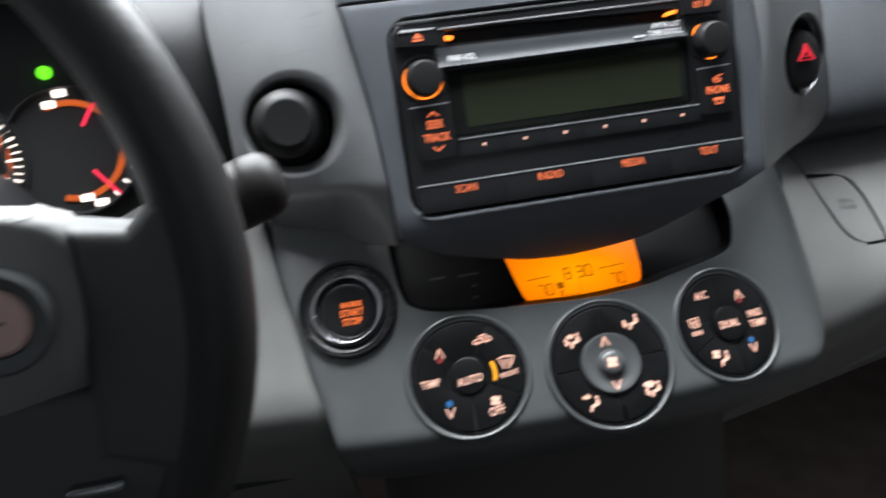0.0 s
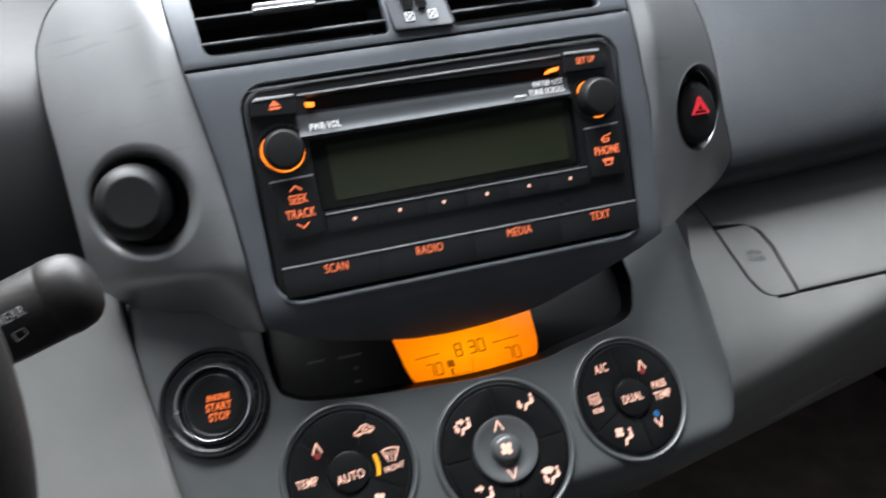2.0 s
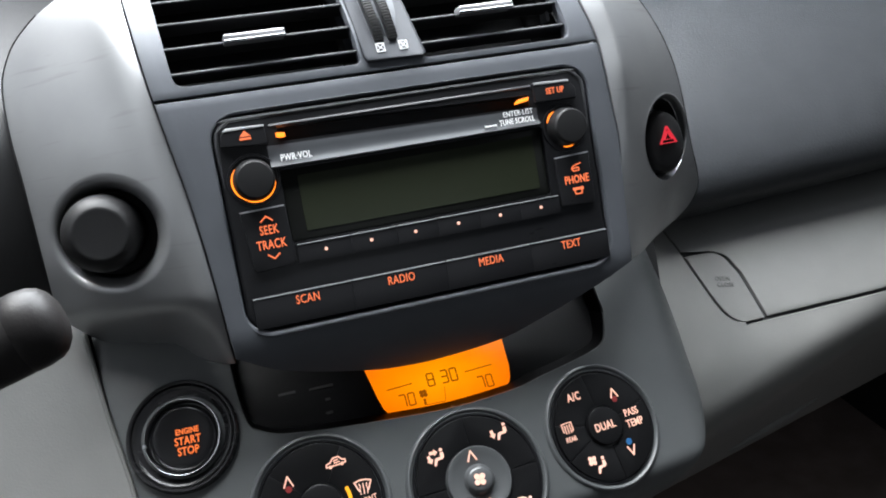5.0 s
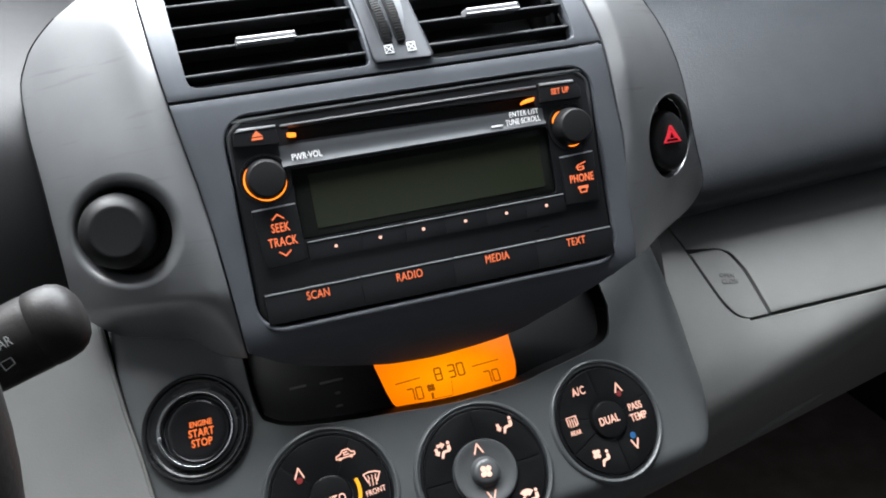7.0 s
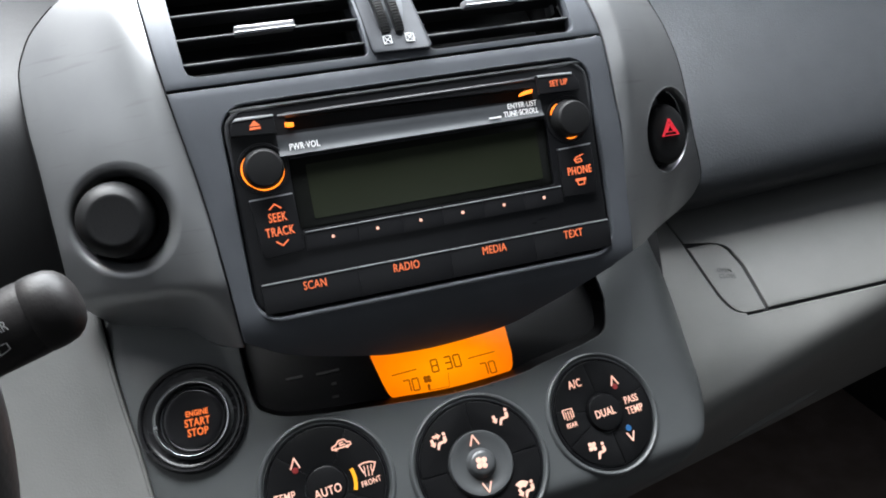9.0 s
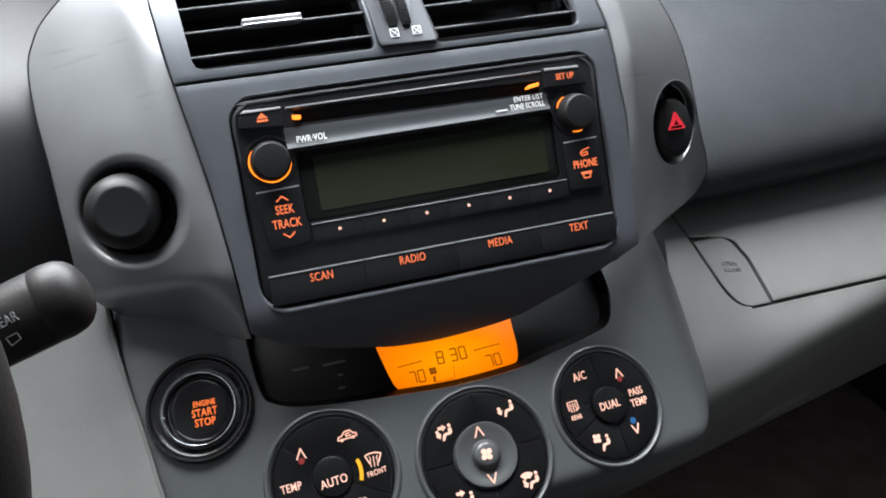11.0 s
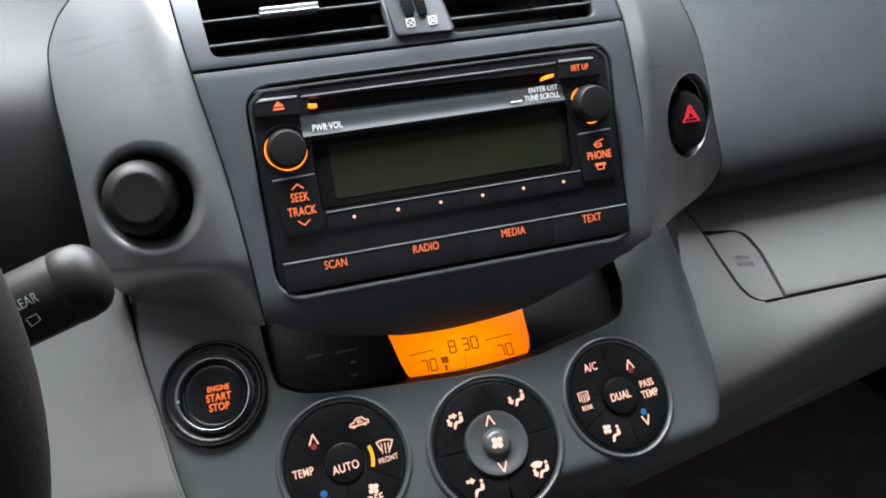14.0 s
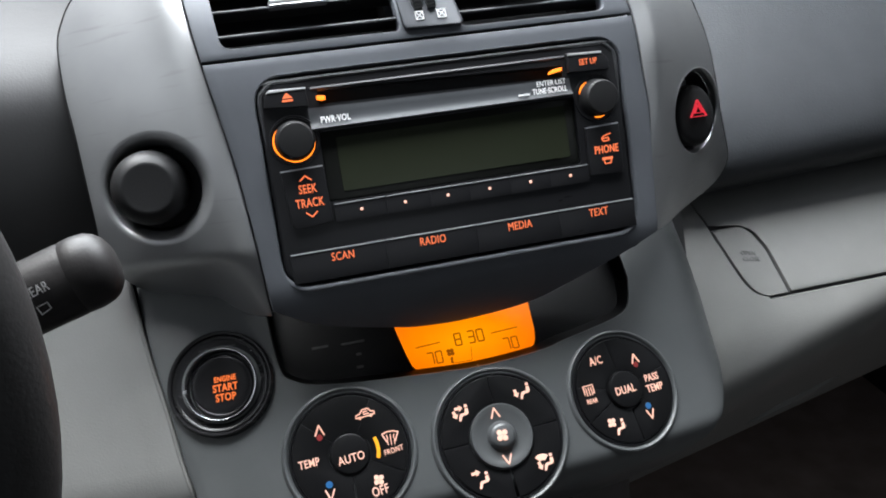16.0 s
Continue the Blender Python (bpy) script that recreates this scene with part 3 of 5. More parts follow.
disp = thing("climate_display", on_surface(f_lcd, 0.0, -0.11), "amber backlit climate display in a smoked black recess", "display")
part("smoked_panel", slab(rrect(0, 0.016, 0.25, 0.075, 0.012), 0.0012, 0.004, 0.0008), M_RECESS, disp)
lcd_line = [(-0.0415, 0.022), (-0.0380, -0.0033), (-0.0364, -0.0110), (-0.0346, -0.0146), (-0.0318, -0.0167), (-0.0285, -0.0174), (-0.014, -0.0176), (0.012, -0.0174), (0.0317, -0.0167), (0.0362, -0.0161), (0.0392, -0.0148), (0.0414, -0.0130), (0.0428, -0.0105), (0.0448, -0.0032), (0.0476, 0.022)]
lcd = part("lit_screen", slab(lcd_line, 0.0, 0.0012, 0.0003), G_LCD, disp, "amber lit liquid crystal screen")
bm = bmesh.new()
loops = [[bm.verts.new((p.x * k, f_console(p.x, p.y) + dy, p.y)) for p in rec] for k, dy in ((1.004, 0.0016), (0.992, 0.0012), (0.986, 0.004), (0.98, 0.03))]
for a, b in zip(loops, loops[1:]):
    for i in range(len(a) - 1):
        bm.faces.new((a[i], a[i + 1], b[i + 1], b[i]))
bmesh.ops.solidify(bm, geom=bm.faces[:], thickness=0.0008)
part("recess_trim", bm, M_RECESS, con, "black trim edge round the display recess")
part("recess_wall", sheet([-0.045, -0.06, -0.08, -0.10, -0.1245], lambda z: -0.14, lambda z: 0.14, lambda x, z: 0.12, 8, 0.004, 0.001), M_RECESS, con)


def seven(bm, x, z, h, digits, pitch, slant=-0.06):
    """Seven-segment figures."""
    seg = {"a": ((0, 1), (1, 1)), "b": ((1, 1), (1, 0.5)), "c": ((1, 0.5), (1, 0)), "d": ((0, 0), (1, 0)), "e": ((0, 0.5), (0, 0)), "f": ((0, 1), (0, 0.5)), "g": ((0, 0.5), (1, 0.5))}
    on = {"0": "abcdef", "3": "abcdg", "7": "abc", "8": "abcdefg"}
    w = h * 0.48
    for i, d in enumerate(digits):
        for s in on.get(d, ""):
            (ax, az), (bx, bz) = seg[s]
            p, q = Vector((x + i * pitch + ax * w - slant * az * h, z + az * h)), Vector((x + i * pitch + bx * w - slant * bz * h, z + bz * h))
            g = (q - p) * 0.10
            stroke(bm, [tuple(p + g), tuple(q - g)], h * 0.10, -0.0002, 0.0002)
    return bm


part("clock_figures", seven(bmesh.new(), -0.0068, -0.0044, 0.0082, "8", 0.006), M_INK, lcd, "dark segment figures")
part("clock_figures", seven(bmesh.new(), 0.0018, -0.0044, 0.0082, "30", 0.0058), M_INK, lcd, "dark segment figures")
part("driver_temperature_figures", seven(bmesh.new(), -0.0266, -0.0135, 0.0078, "70", 0.0054), M_INK, lcd, "dark segment figures")
part("passenger_temperature_figures", seven(bmesh.new(), 0.0222, -0.0137, 0.0078, "70", 0.0054), M_INK, lcd, "dark segment figures")
bm = bmesh.new()
stroke(bm, [(-0.0316, -0.0006), (-0.0163, 0.0001)], 0.0005, -0.0002)
stroke(bm, [(0.0172, -0.0006), (0.0343, 0.0002)], 0.0005, -0.0002)
stroke(bm, [(-0.0115, -0.0156), (0.0, -0.0160), (0.0020, -0.0069)], 0.00025, -0.0002)
part("screen_lines", bm, M_INK, lcd)
bm = bmesh.new()
for a in (45, 135, 225, 315):
    plate(bm, circle(0.0013, 10, -0.0115 + 0.0015 * math.cos(radians(a)), -0.0080 + 0.0015 * math.sin(radians(a))), -0.0004, 0.0, 0.00005, 1)
plate(bm, circle(0.0009, 10, -0.0118, -0.0122), -0.0004, 0.0, 0.00005, 1)
stroke(bm, [(-0.0120, -0.0132), (-0.0122, -0.0150)], 0.0014, -0.0002)
part("fan_mark", bm, M_INK, lcd)
bm = bmesh.new()
for x, z, w in ((-0.088, 0.013, 0.010), (-0.068, 0.012, 0.014), (-0.066, 0.0035, 0.003), (-0.067, -0.005, 0.004)):
    plate(bm, rrect(x, z, w, 0.0016, 0.0003, 2), 0.0009, 0.0014, 0.0001, 1)
part("unlit_marks", bm, M_FAINT, disp, "faint unlit warning marks")

# ---- panel round the radio
BOTTOM = [(-0.113, -0.066), (-0.088, -0.0795), (-0.0447, -0.0912), (-0.0255, -0.0942), (-0.0009, -0.0950), (0.0359, -0.0912), (0.0575, -0.0835), (0.0744, -0.0769), (0.0917, -0.0700), (0.1096, -0.0620), (0.117, -0.0585)]
surround = thing("radio_surround", I, "charcoal plastic centre panel round the radio", "dashboard panel")
sp = part("surround_face", sheet(np.linspace(0.0672, -0.097, 40), lambda z: along(SEAM_L, z) + 0.0004, lambda z: along(SEAM_R, z) - 0.0004, f_centre, 50, 0.012, 0.0007), M_PANEL, surround)
tail = [(-0.2, -0.3), (0.2, -0.3), (0.2, -0.045), (0.125, -0.053)] + [tuple(p) for p in smooth_line(BOTTOM[::-1], 5)] + [(-0.125, -0.061), (-0.2, -0.05)]
cut(sp, prism(tail, -0.1, 0.2), prism(rrect(0, 0.0005, 0.2110, 0.1150, 0.015), -0.05, 0.1))
under = [Vector((x, 0.0, z)) for x, z in [tuple(p) for p in smooth_line(BOTTOM, 5)]]
bm = bmesh.new()
rows = []
for dy, dz in ((0.0015, 0.004), (0.003, 0.0012), (0.006, -0.0004), (0.011, 0.0), (0.03, 0.004)):
    rows.append([bm.verts.new((p.x * (1 - 0.4 * dy), f_centre(p.x, p.z) + dy, p.z + dz)) for p in under])
for a, b in zip(rows, rows[1:]):
    for i in range(len(a) - 1):
        bm.faces.new((a[i], a[i + 1], b[i + 1], b[i]))
bmesh.ops.solidify(bm, geom=bm.faces[:], thickness=0.002)
part("rolled_lower_edge", bm, M_PANEL, surround)


def frame_lip(line, w, y0, y1):
    """A rounded lip that follows an opening."""
    n = len(line)
    bm = bmesh.new()
    loops = []
    for k in range(7):
        t = math.pi * k / 6
        d, y = w * (1 - math.cos(t)) / 2, y0 + (y1 - y0) * (1 - math.sin(t))
        loops.append([bm.verts.new((x, y, z)) for x, z in inset(line, -0.0012 + d)])
    for a, b in zip(loops, loops[1:]):
        for i in range(n):
            bm.faces.new((a[i - 1], a[i], b[i], b[i - 1]))
    return bm


part("opening_lip", frame_lip(rrect(0, 0.0005, 0.2118, 0.1158, 0.0155), 0.0028, 0.0003, 0.0034), M_PANEL, surround)
turn = [(0.0904 + 0.0155 * math.cos(a), -0.0419 - 0.0155 * math.sin(a)) for a in np.linspace(0.25, math.pi / 2, 10)]
low_lip = [(-x, z) for x, z in turn] + [(x, -0.0574) for x in np.linspace(-0.085, 0.085, 12)] + turn[::-1]
part("lower_lip", tube([(x, 0.0013, z) for x, z in low_lip], [0.0002 + 0.0016 * min(1.0, max(0.0, (-0.0445 - z) / 0.010)) for x, z in low_lip], 10), M_PANEL, surround, "rounded lip below the radio")
part("opening_wall", frame_lip(rrect(0, 0.0005, 0.2108, 0.1148, 0.015), 0.0018, 0.0024, 0.016), M_HOLE, surround)

part("housing_back", slab(rrect(0, 0.0, 0.235, 0.14, 0.01), 0.022, 0.026, 0.0005), M_HOLE, surround)

# ---- radio
radio = thing("car_radio", pose(0, 0.0015, 0), "black car radio with lit orange legends and a blank screen", "car radio")
chassis = part("faceplate", slab(rrect(0, 0.0, 0.2072, 0.1105, 0.011), 0.0, 0.03, 0.0022, 4), M_BLACK, radio)
cut(chassis, prism([(-0.071, 0.0400), (0.0685, 0.0375), (0.0685, 0.0440), (-0.071, 0.0480)], -0.01, 0.02), prism(rrect(0.0, 0.0065, 0.1475, 0.0385, 0.002), -0.01, 0.004), flat=True)
part("disc_slot", slab([(-0.072, 0.039), (0.07, 0.0365), (0.07, 0.045), (-0.072, 0.049)], 0.015, 0.018, 0.0002), M_HOLE, radio, "dark disc slot")
part("top_slope", on_dash(slab(rrect(0.0, 0.0, 0.146, 0.0078, 0.0004, 2), -0.0006, 0.0015, 0.0004), pose(-0.002, 0.0020, 0.0512, -36)), M_SLOPE, radio)
rim_line = [(-0.1022, 0.0180), (-0.1022, 0.0440), (-0.1000, 0.0500), (-0.0950, 0.0535), (-0.0880, 0.0543), (0.0880, 0.0543), (0.0950, 0.0535), (0.1000, 0.0500), (0.1022, 0.0440), (0.1022, 0.0180)]
rim_line = [tuple(p) for p in smooth_line(rim_line, 5)]
part("head_rim", tube([(x, 0.0005, z) for x, z in rim_line], [0.0002 + 0.0011 * min(1.0, (z - 0.018) / 0.022) for x, z in rim_line], 8), M_SLOPE, radio, "dark grey rounded rim")
# sloping bright band above the screen
bm = bmesh.new()
BAND = [(0.0400, 0.0030), (0.0398, 0.0004), (0.0385, 0.0000), (0.0350, -0.0002), (0.0322, -0.0005), (0.0303, -0.0010), (0.0290, -0.0017), (0.0281, -0.0026), (0.0274, -0.0034), (0.0269, -0.0031), (0.0267, -0.0005), (0.0267, 0.0030)]
ends = []
for i in range(13):
    k = i / 12
    x = -0.0775 + 0.150 * k
    ends.append([bm.verts.new((x, y, z - 0.0025 * k * max(0.0, (z - 0.0267) / 0.0133))) for z, y in BAND])
for a, b in zip(ends, ends[1:]):
    for i in range(len(BAND) - 1):
        bm.faces.new((a[i], a[i + 1], b[i + 1], b[i]))
bm.faces.new(ends[0])
bm.faces.new(ends[-1][::-1])
part("sloped_band", bm, shader("grey_metallic_band", (0.036, 0.039, 0.043), 0.50, metal=0.03, spec=0.26, bump=0.0), radio, "grey metallic band with white print")
part("screen", slab(rrect(0.0, 0.0063, 0.1465, 0.0375, 0.0018), 0.0022, 0.004, 0.0002), M_DARKLENS, radio)
part("blank_display", slab(rrect(0.0015, 0.0068, 0.133, 0.0295, 0.001), 0.0018, 0.0024, 0.0001, 1), M_SCREEN, radio, "unlit greenish grey display")


def key(name, line, y0, y1, material, label="", bevel=0.0004):
    return part(name, slab(line, y0, y1, bevel, 3), material, radio, label)


eject = key("eject_key", [(-0.1005, 0.0412), (-0.077, 0.0396), (-0.0775, 0.0492), (-0.0965, 0.0500), (-0.0995, 0.0475)], -0.003, 0.004, M_BLACK, "eject key with lit symbol")
# the highlight along each key's top bevel is a separate pale strip
part("lit_edge", slab([(-0.0985, 0.0486), (-0.0775, 0.0485), (-0.0775, 0.0497), (-0.0965, 0.0502)], -0.0035, 0.0, 0.0004), M_EDGE, eject)
bm = slab([(-0.0905, 0.0450), (-0.0848, 0.0450), (-0.0877, 0.0480)], -0.0034, -0.0028, 0.0001, 1)
plate(bm, rrect(-0.0877, 0.0438, 0.0058, 0.0011, 0.0002, 2), -0.0034, -0.0028, 0.0001, 1)
part("eject_symbol", bm, G_LEGEND, eject)
setup = key("setup_key", [(0.0715, 0.0393), (0.0962, 0.0385), (0.0965, 0.0440), (0.0925, 0.0492), (0.0718, 0.0498)], -0.003, 0.004, M_BLACK, "set-up key with lit lettering")
part("lit_edge", slab([(0.0718, 0.0485), (0.0928, 0.0478), (0.0925, 0.0492), (0.0718, 0.0499)], -0.0035, 0.0, 0.0004), M_EDGE, setup)
words("SET UP", "lettering", G_LEGEND, setup, 0.0838, 0.0441, 0.0034, -0.0032, 0.72, bold=0.00005)
part("slot_lamp", slab([(-0.0720, 0.0424), (-0.0676, 0.0421), (-0.0676, 0.0440), (-0.0720, 0.0446)], -0.0028, 0.004, 0.0004), G_RING, radio, "small amber slot lamp")
part("slot_lamp", slab([(0.0615, 0.0400), (0.0675, 0.0409), (0.0680, 0.0428), (0.0640, 0.0424), (0.0618, 0.0412)], -0.0028, 0.004, 0.0004), G_RING, radio, "small amber slot lamp")
words("PWR\u00b7VOL", "lettering", M_PRINT, radio, -0.0640, 0.0313, 0.0034, -0.0026, 0.76, bold=0.00009)
words("ENTER\u00b7LIST", "lettering", M_PRINT, radio, 0.0606, 0.0350, 0.0030, -0.0016, 0.80)
words("TUNE\u00b7SCROLL", "lettering", M_PRINT, radio, 0.0588, 0.0308, 0.0031, -0.0032, 0.72, bold=0.00007)
bm = bmesh.new()
for k in range(5):
    plate(bm, rrect(0.0408 + 0.0014 * k, 0.0302, 0.0008, 0.0009, 0.0001, 1), -0.0030, -0.0012, 0.00005, 1)
part("small_print", bm, M_PRINT, radio)

for name, x, z, r, arcs in (("volume_knob", -0.0872, 0.0226, 0.0098, ((140, 236, 1.0), (226, 352, 0.9))), ("tuning_knob", 0.0876, 0.0232, 0.0098, ((118, 160, 0.75), (256, 290, 0.75)))):
    knob = part(name, lathe([(r * 1.1, 0.002), (r * 1.1, -0.0015), (r * 1.04, -0.003), (r * 1.02, -0.0072), (r * 0.98, -0.0092), (r * 0.9, -0.0102), (r * 0.5, -0.0106), (0.0001, -0.0106)]), M_SOFT, radio, "black rubbery knob with a lit amber ring")
    knob.location = (x, 0, z)
    for a0, a1, k in arcs:
        part("light_ring", slab(crescent(r * 1.095, 0.00075 * k, a0, a1), -0.0010, 0.001, 0.0001), G_RING, knob, "amber light ring")
    part("collar", lathe([(r * 1.25, 0.001), (r * 1.27, -0.0009), (r * 1.36, -0.0009), (r * 1.42, 0.001)], cap=False), M_BLACK, knob)

seek = key("seek_key", [(-0.0955, -0.0225), (-0.0935, -0.0245), (-0.076, -0.0235), (-0.0735, -0.0215), (-0.0745, 0.0073), (-0.0975, 0.0068)], -0.0022, 0.003, M_BLACK, "seek key with lit lettering")
part("lit_edge", slab([(-0.0975, 0.0066), (-0.0748, 0.0071), (-0.0748, 0.0079), (-0.0975, 0.0074)], -0.0022, 0.0, 0.0003), M_EDGE, seek)
words("SEEK", "lettering", G_LEGEND, seek, -0.0846, -0.0038, 0.0048, -0.0024, 0.66, bold=0.00006)
words("TRACK", "lettering", G_LEGEND, seek, -0.0846, -0.0113, 0.0048, -0.0024, 0.68, bold=0.00006)
part("up_arrow", stroke(bmesh.new(), [(-0.0880, 0.0010), (-0.0850, 0.0034), (-0.0820, 0.0010)], 0.0007, -0.0023), G_LEGEND, seek)
part("down_arrow", stroke(bmesh.new(), [(-0.0873, -0.0163), (-0.0843, -0.0187), (-0.0813, -0.0163)], 0.0007, -0.0023), G_LEGEND, seek)
phone = key("phone_key", [(0.0775, -0.0205), (0.097, -0.0215), (0.0985, -0.019), (0.0985, 0.0072), (0.0780, 0.0066)], -0.0022, 0.003, M_BLACK, "phone key with lit lettering")
part("lit_edge", slab([(0.0780, 0.0063), (0.0983, 0.0069), (0.0983, 0.0077), (0.0780, 0.0071)], -0.0022, 0.0, 0.0003), M_EDGE, phone)
words("PHONE", "lettering", G_LEGEND, phone, 0.0890, -0.0069, 0.0046, -0.0024, 0.68, bold=0.00006)
part("lifted_receiver_symbol", stroke(bmesh.new(), [(0.0925, 0.0020), (0.0880, 0.0008), (0.0868, -0.0005), (0.0880, -0.0022), (0.0912, -0.0018), (0.0908, -0.0002), (0.0872, -0.0006)], 0.0006, -0.0023), G_LEGEND, phone)
bm = stroke(bmesh.new(), [(0.0862, -0.0121), (0.0918, -0.0121)], 0.0015, -0.0023)
stroke(bm, [(0.0868, -0.0128), (0.0872, -0.0150), (0.0908, -0.0150), (0.0912, -0.0128)], 0.0006, -0.0023)
part("resting_receiver_symbol", bm, G_LEGEND, phone)

edges = [-0.0722, -0.0432, -0.0183, 0.0048, 0.0290, 0.0530, 0.0768]
for i, (a, b) in enumerate(zip(edges, edges[1:])):
    k = key("preset_key", [(a + 0.00003, -0.0238), (b - 0.00003, -0.0238), (b - 0.00003, -0.0136), (a + 0.00003, -0.0136)], -0.0014, 0.003, M_BLACK, bevel=0.00008)
    part("lit_edge", slab([(a + 0.0003, -0.0143), (b - 0.0003, -0.0143), (b - 0.0003, -0.0137), (a + 0.0003, -0.0137)], -0.0018, 0.0, 0.0002), M_EDGE, k)
    part("lit_dot", slab(circle(0.0009, 16, -0.0573 + 0.02452 * i, -0.0187), -0.0017, -0.001, 0.0001, 1), G_PALE, k)
edges = [-0.0995, -0.0474, 0.0050, 0.0550, 0.1022]
for (a, b), (word, wx) in zip(zip(edges, edges[1:]), (("SCAN", -0.0715), ("RADIO", -0.0208), ("MEDIA", 0.0306), ("TEXT", 0.0792))):
    k = key("source_key", [(a + 0.00003, -0.0535), (b - 0.00003, -0.0535), (b - 0.00003, -0.0372), (a + 0.00003, -0.0372)], -0.0024, 0.003, M_BLACK, "long source key with lit lettering", 0.0001)
    part("lit_edge", slab([(a + 0.0003, -0.0381), (b - 0.0003, -0.0381), (b - 0.0003, -0.0374), (a + 0.0003, -0.0374)], -0.0027, 0.0, 0.0002), M_EDGE, k)
    words(word, "lettering", G_LEGEND, k, wx, -0.0422, 0.0046, -0.0026, 0.74)

# ---- upper vent panel
def leaned(bm):
    """Sets a body back with the lean of the upper stack."""
    for v in bm.verts:
        v.co.y += f_rise(v.co.z)
    return bm


vents = thing("upper_fascia", I, "charcoal fascia holding the two centre air vents", "dashboard fascia")
vp = part("panel_face", sheet(np.linspace(0.160, 0.0688, 24), lambda z: along(SEAM_L, z) + 0.0004, lambda z: along(SEAM_R, z) - 0.0004, f_centre, 40, 0.010, 0.0007), M_PANEL, vents)
OPEN_L = [(-0.1135, 0.0740), (-0.0205, 0.0735), (-0.0265, 0.140), (-0.1215, 0.140), (-0.1172, 0.0770)]
OPEN_L = soften(OPEN_L, 0.004)
OPEN_R = [(0.0133, 0.0722), (0.0975, 0.0722), (0.0998, 0.0750), (0.0935, 0.140), (0.0050, 0.140)]
OPEN_R = soften(OPEN_R, 0.004)
cut(vp, prism(OPEN_L, -0.05, 0.1), prism(OPEN_R, -0.05, 0.1))
part("opening_lip", leaned(frame_lip(OPEN_L, 0.0014, -0.0001, 0.002)), M_PANEL, vents)
part("opening_lip", leaned(frame_lip(OPEN_R, 0.0014, -0.0001, 0.002)), M_PANEL, vents)
for label, x0, x1, zs, pin in (("driver", -0.1225, -0.0205, (0.0811, 0.0946, 0.1082, 0.1217, 0.1350), (-0.0731, 0.0945)), ("passenger", 0.0045, 0.1005, (0.0806, 0.0940, 0.1084, 0.1217, 0.1350), (0.0535, 0.0943))):
    v = thing("air_vent", I, "black slatted air vent with a chrome-edged slide", "air vent", "centre air vents")
    hull = bmesh.new()
    loops = []
    for y, g in ((0.0115, 0.0060), (0.0115, 0.0020), (0.055, 0.0020), (0.055, 0.0)):
        box_line = [(x0 - g, 0.0715 - g), (x1 + g, 0.0715 - g), (x1 + g, 0.146 + g), (x0 - g, 0.146 + g)]
        loops.append([hull.verts.new((x, y, z)) for x, z in box_line])
    for p, q in zip(loops, loops[1:]):
        for i in range(4):
            hull.faces.new((p[i - 1], p[i], q[i], q[i - 1]))
    hull.faces.new(loops[-1])
    part("duct", leaned(hull), M_VANE, v)
    for z in zs:
        bm = bmesh.new()
        prof = [(0.0035, 0.0), (0.0040, 0.0007), (0.0060, 0.0010), (0.018, -0.0022), (0.018, -0.0034), (0.006, -0.0008), (0.0040, -0.0007)]
        ends = []
        for x in (x0 - 0.001, x1 + 0.001):
            ends.append([bm.verts.new((x, y + f_rise(z), z + dz)) for y, dz in prof])
        for i in range(len(prof)):
            bm.faces.new((ends[0][i - 1], ends[0][i], ends[1][i], ends[1][i - 1]))
        bm.faces.new(ends[0])
        bm.faces.new(ends[1][::-1])
        part("slat", bm, M_BLACK, v)
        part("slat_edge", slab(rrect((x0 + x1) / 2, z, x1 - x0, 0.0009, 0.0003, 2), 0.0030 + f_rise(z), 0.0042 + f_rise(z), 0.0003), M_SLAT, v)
    if label == "passenger":
        for x, z in ((0.0955, 0.1018), (0.0970, 0.0886)):
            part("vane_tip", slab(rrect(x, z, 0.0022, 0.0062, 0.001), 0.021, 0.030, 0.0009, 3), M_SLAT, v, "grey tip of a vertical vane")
    slide = part("slide", slab(rrect(pin[0], pin[1] + 0.0006, 0.0312, 0.0044, 0.001), 0.0018, 0.012, 0.0012, 3), shader("grey_slide_plastic", (0.22, 0.22, 0.23), 0.3, metal=0.4, bump=0), v, "grey slide with a chrome strip")
    part("chrome_strip", slab(rrect(pin[0], pin[1] - 0.0008, 0.0312, 0.0013, 0.0004), 0.0008, 0.004, 0.0005, 3), M_CHROME, slide)

bridge = thing("vent_bridge", I, "charcoal bridge between the vents with two thumbwheels", "vent control")
bl = [(-0.0180, 0.0735), (0.0128, 0.0728), (0.0145, 0.0752), (0.0085, 0.108), (0.003, 0.145), (-0.0275, 0.145), (-0.0225, 0.110), (-0.0195, 0.0765)]
bb = part("bridge_body", leaned(slab(bl, -0.0026, 0.032, 0.0012, 3)), M_BRIDGE, bridge)
WH = [[(-0.0129, 0.0862), (-0.0062, 0.0862), (-0.0102, 0.128), (-0.0180, 0.128)], [(-0.0052, 0.0865), (0.0015, 0.0865), (-0.0015, 0.128), (-0.0092, 0.128)]]
for w in WH:
    cut(bb, prism(w, -0.03, 0.030))
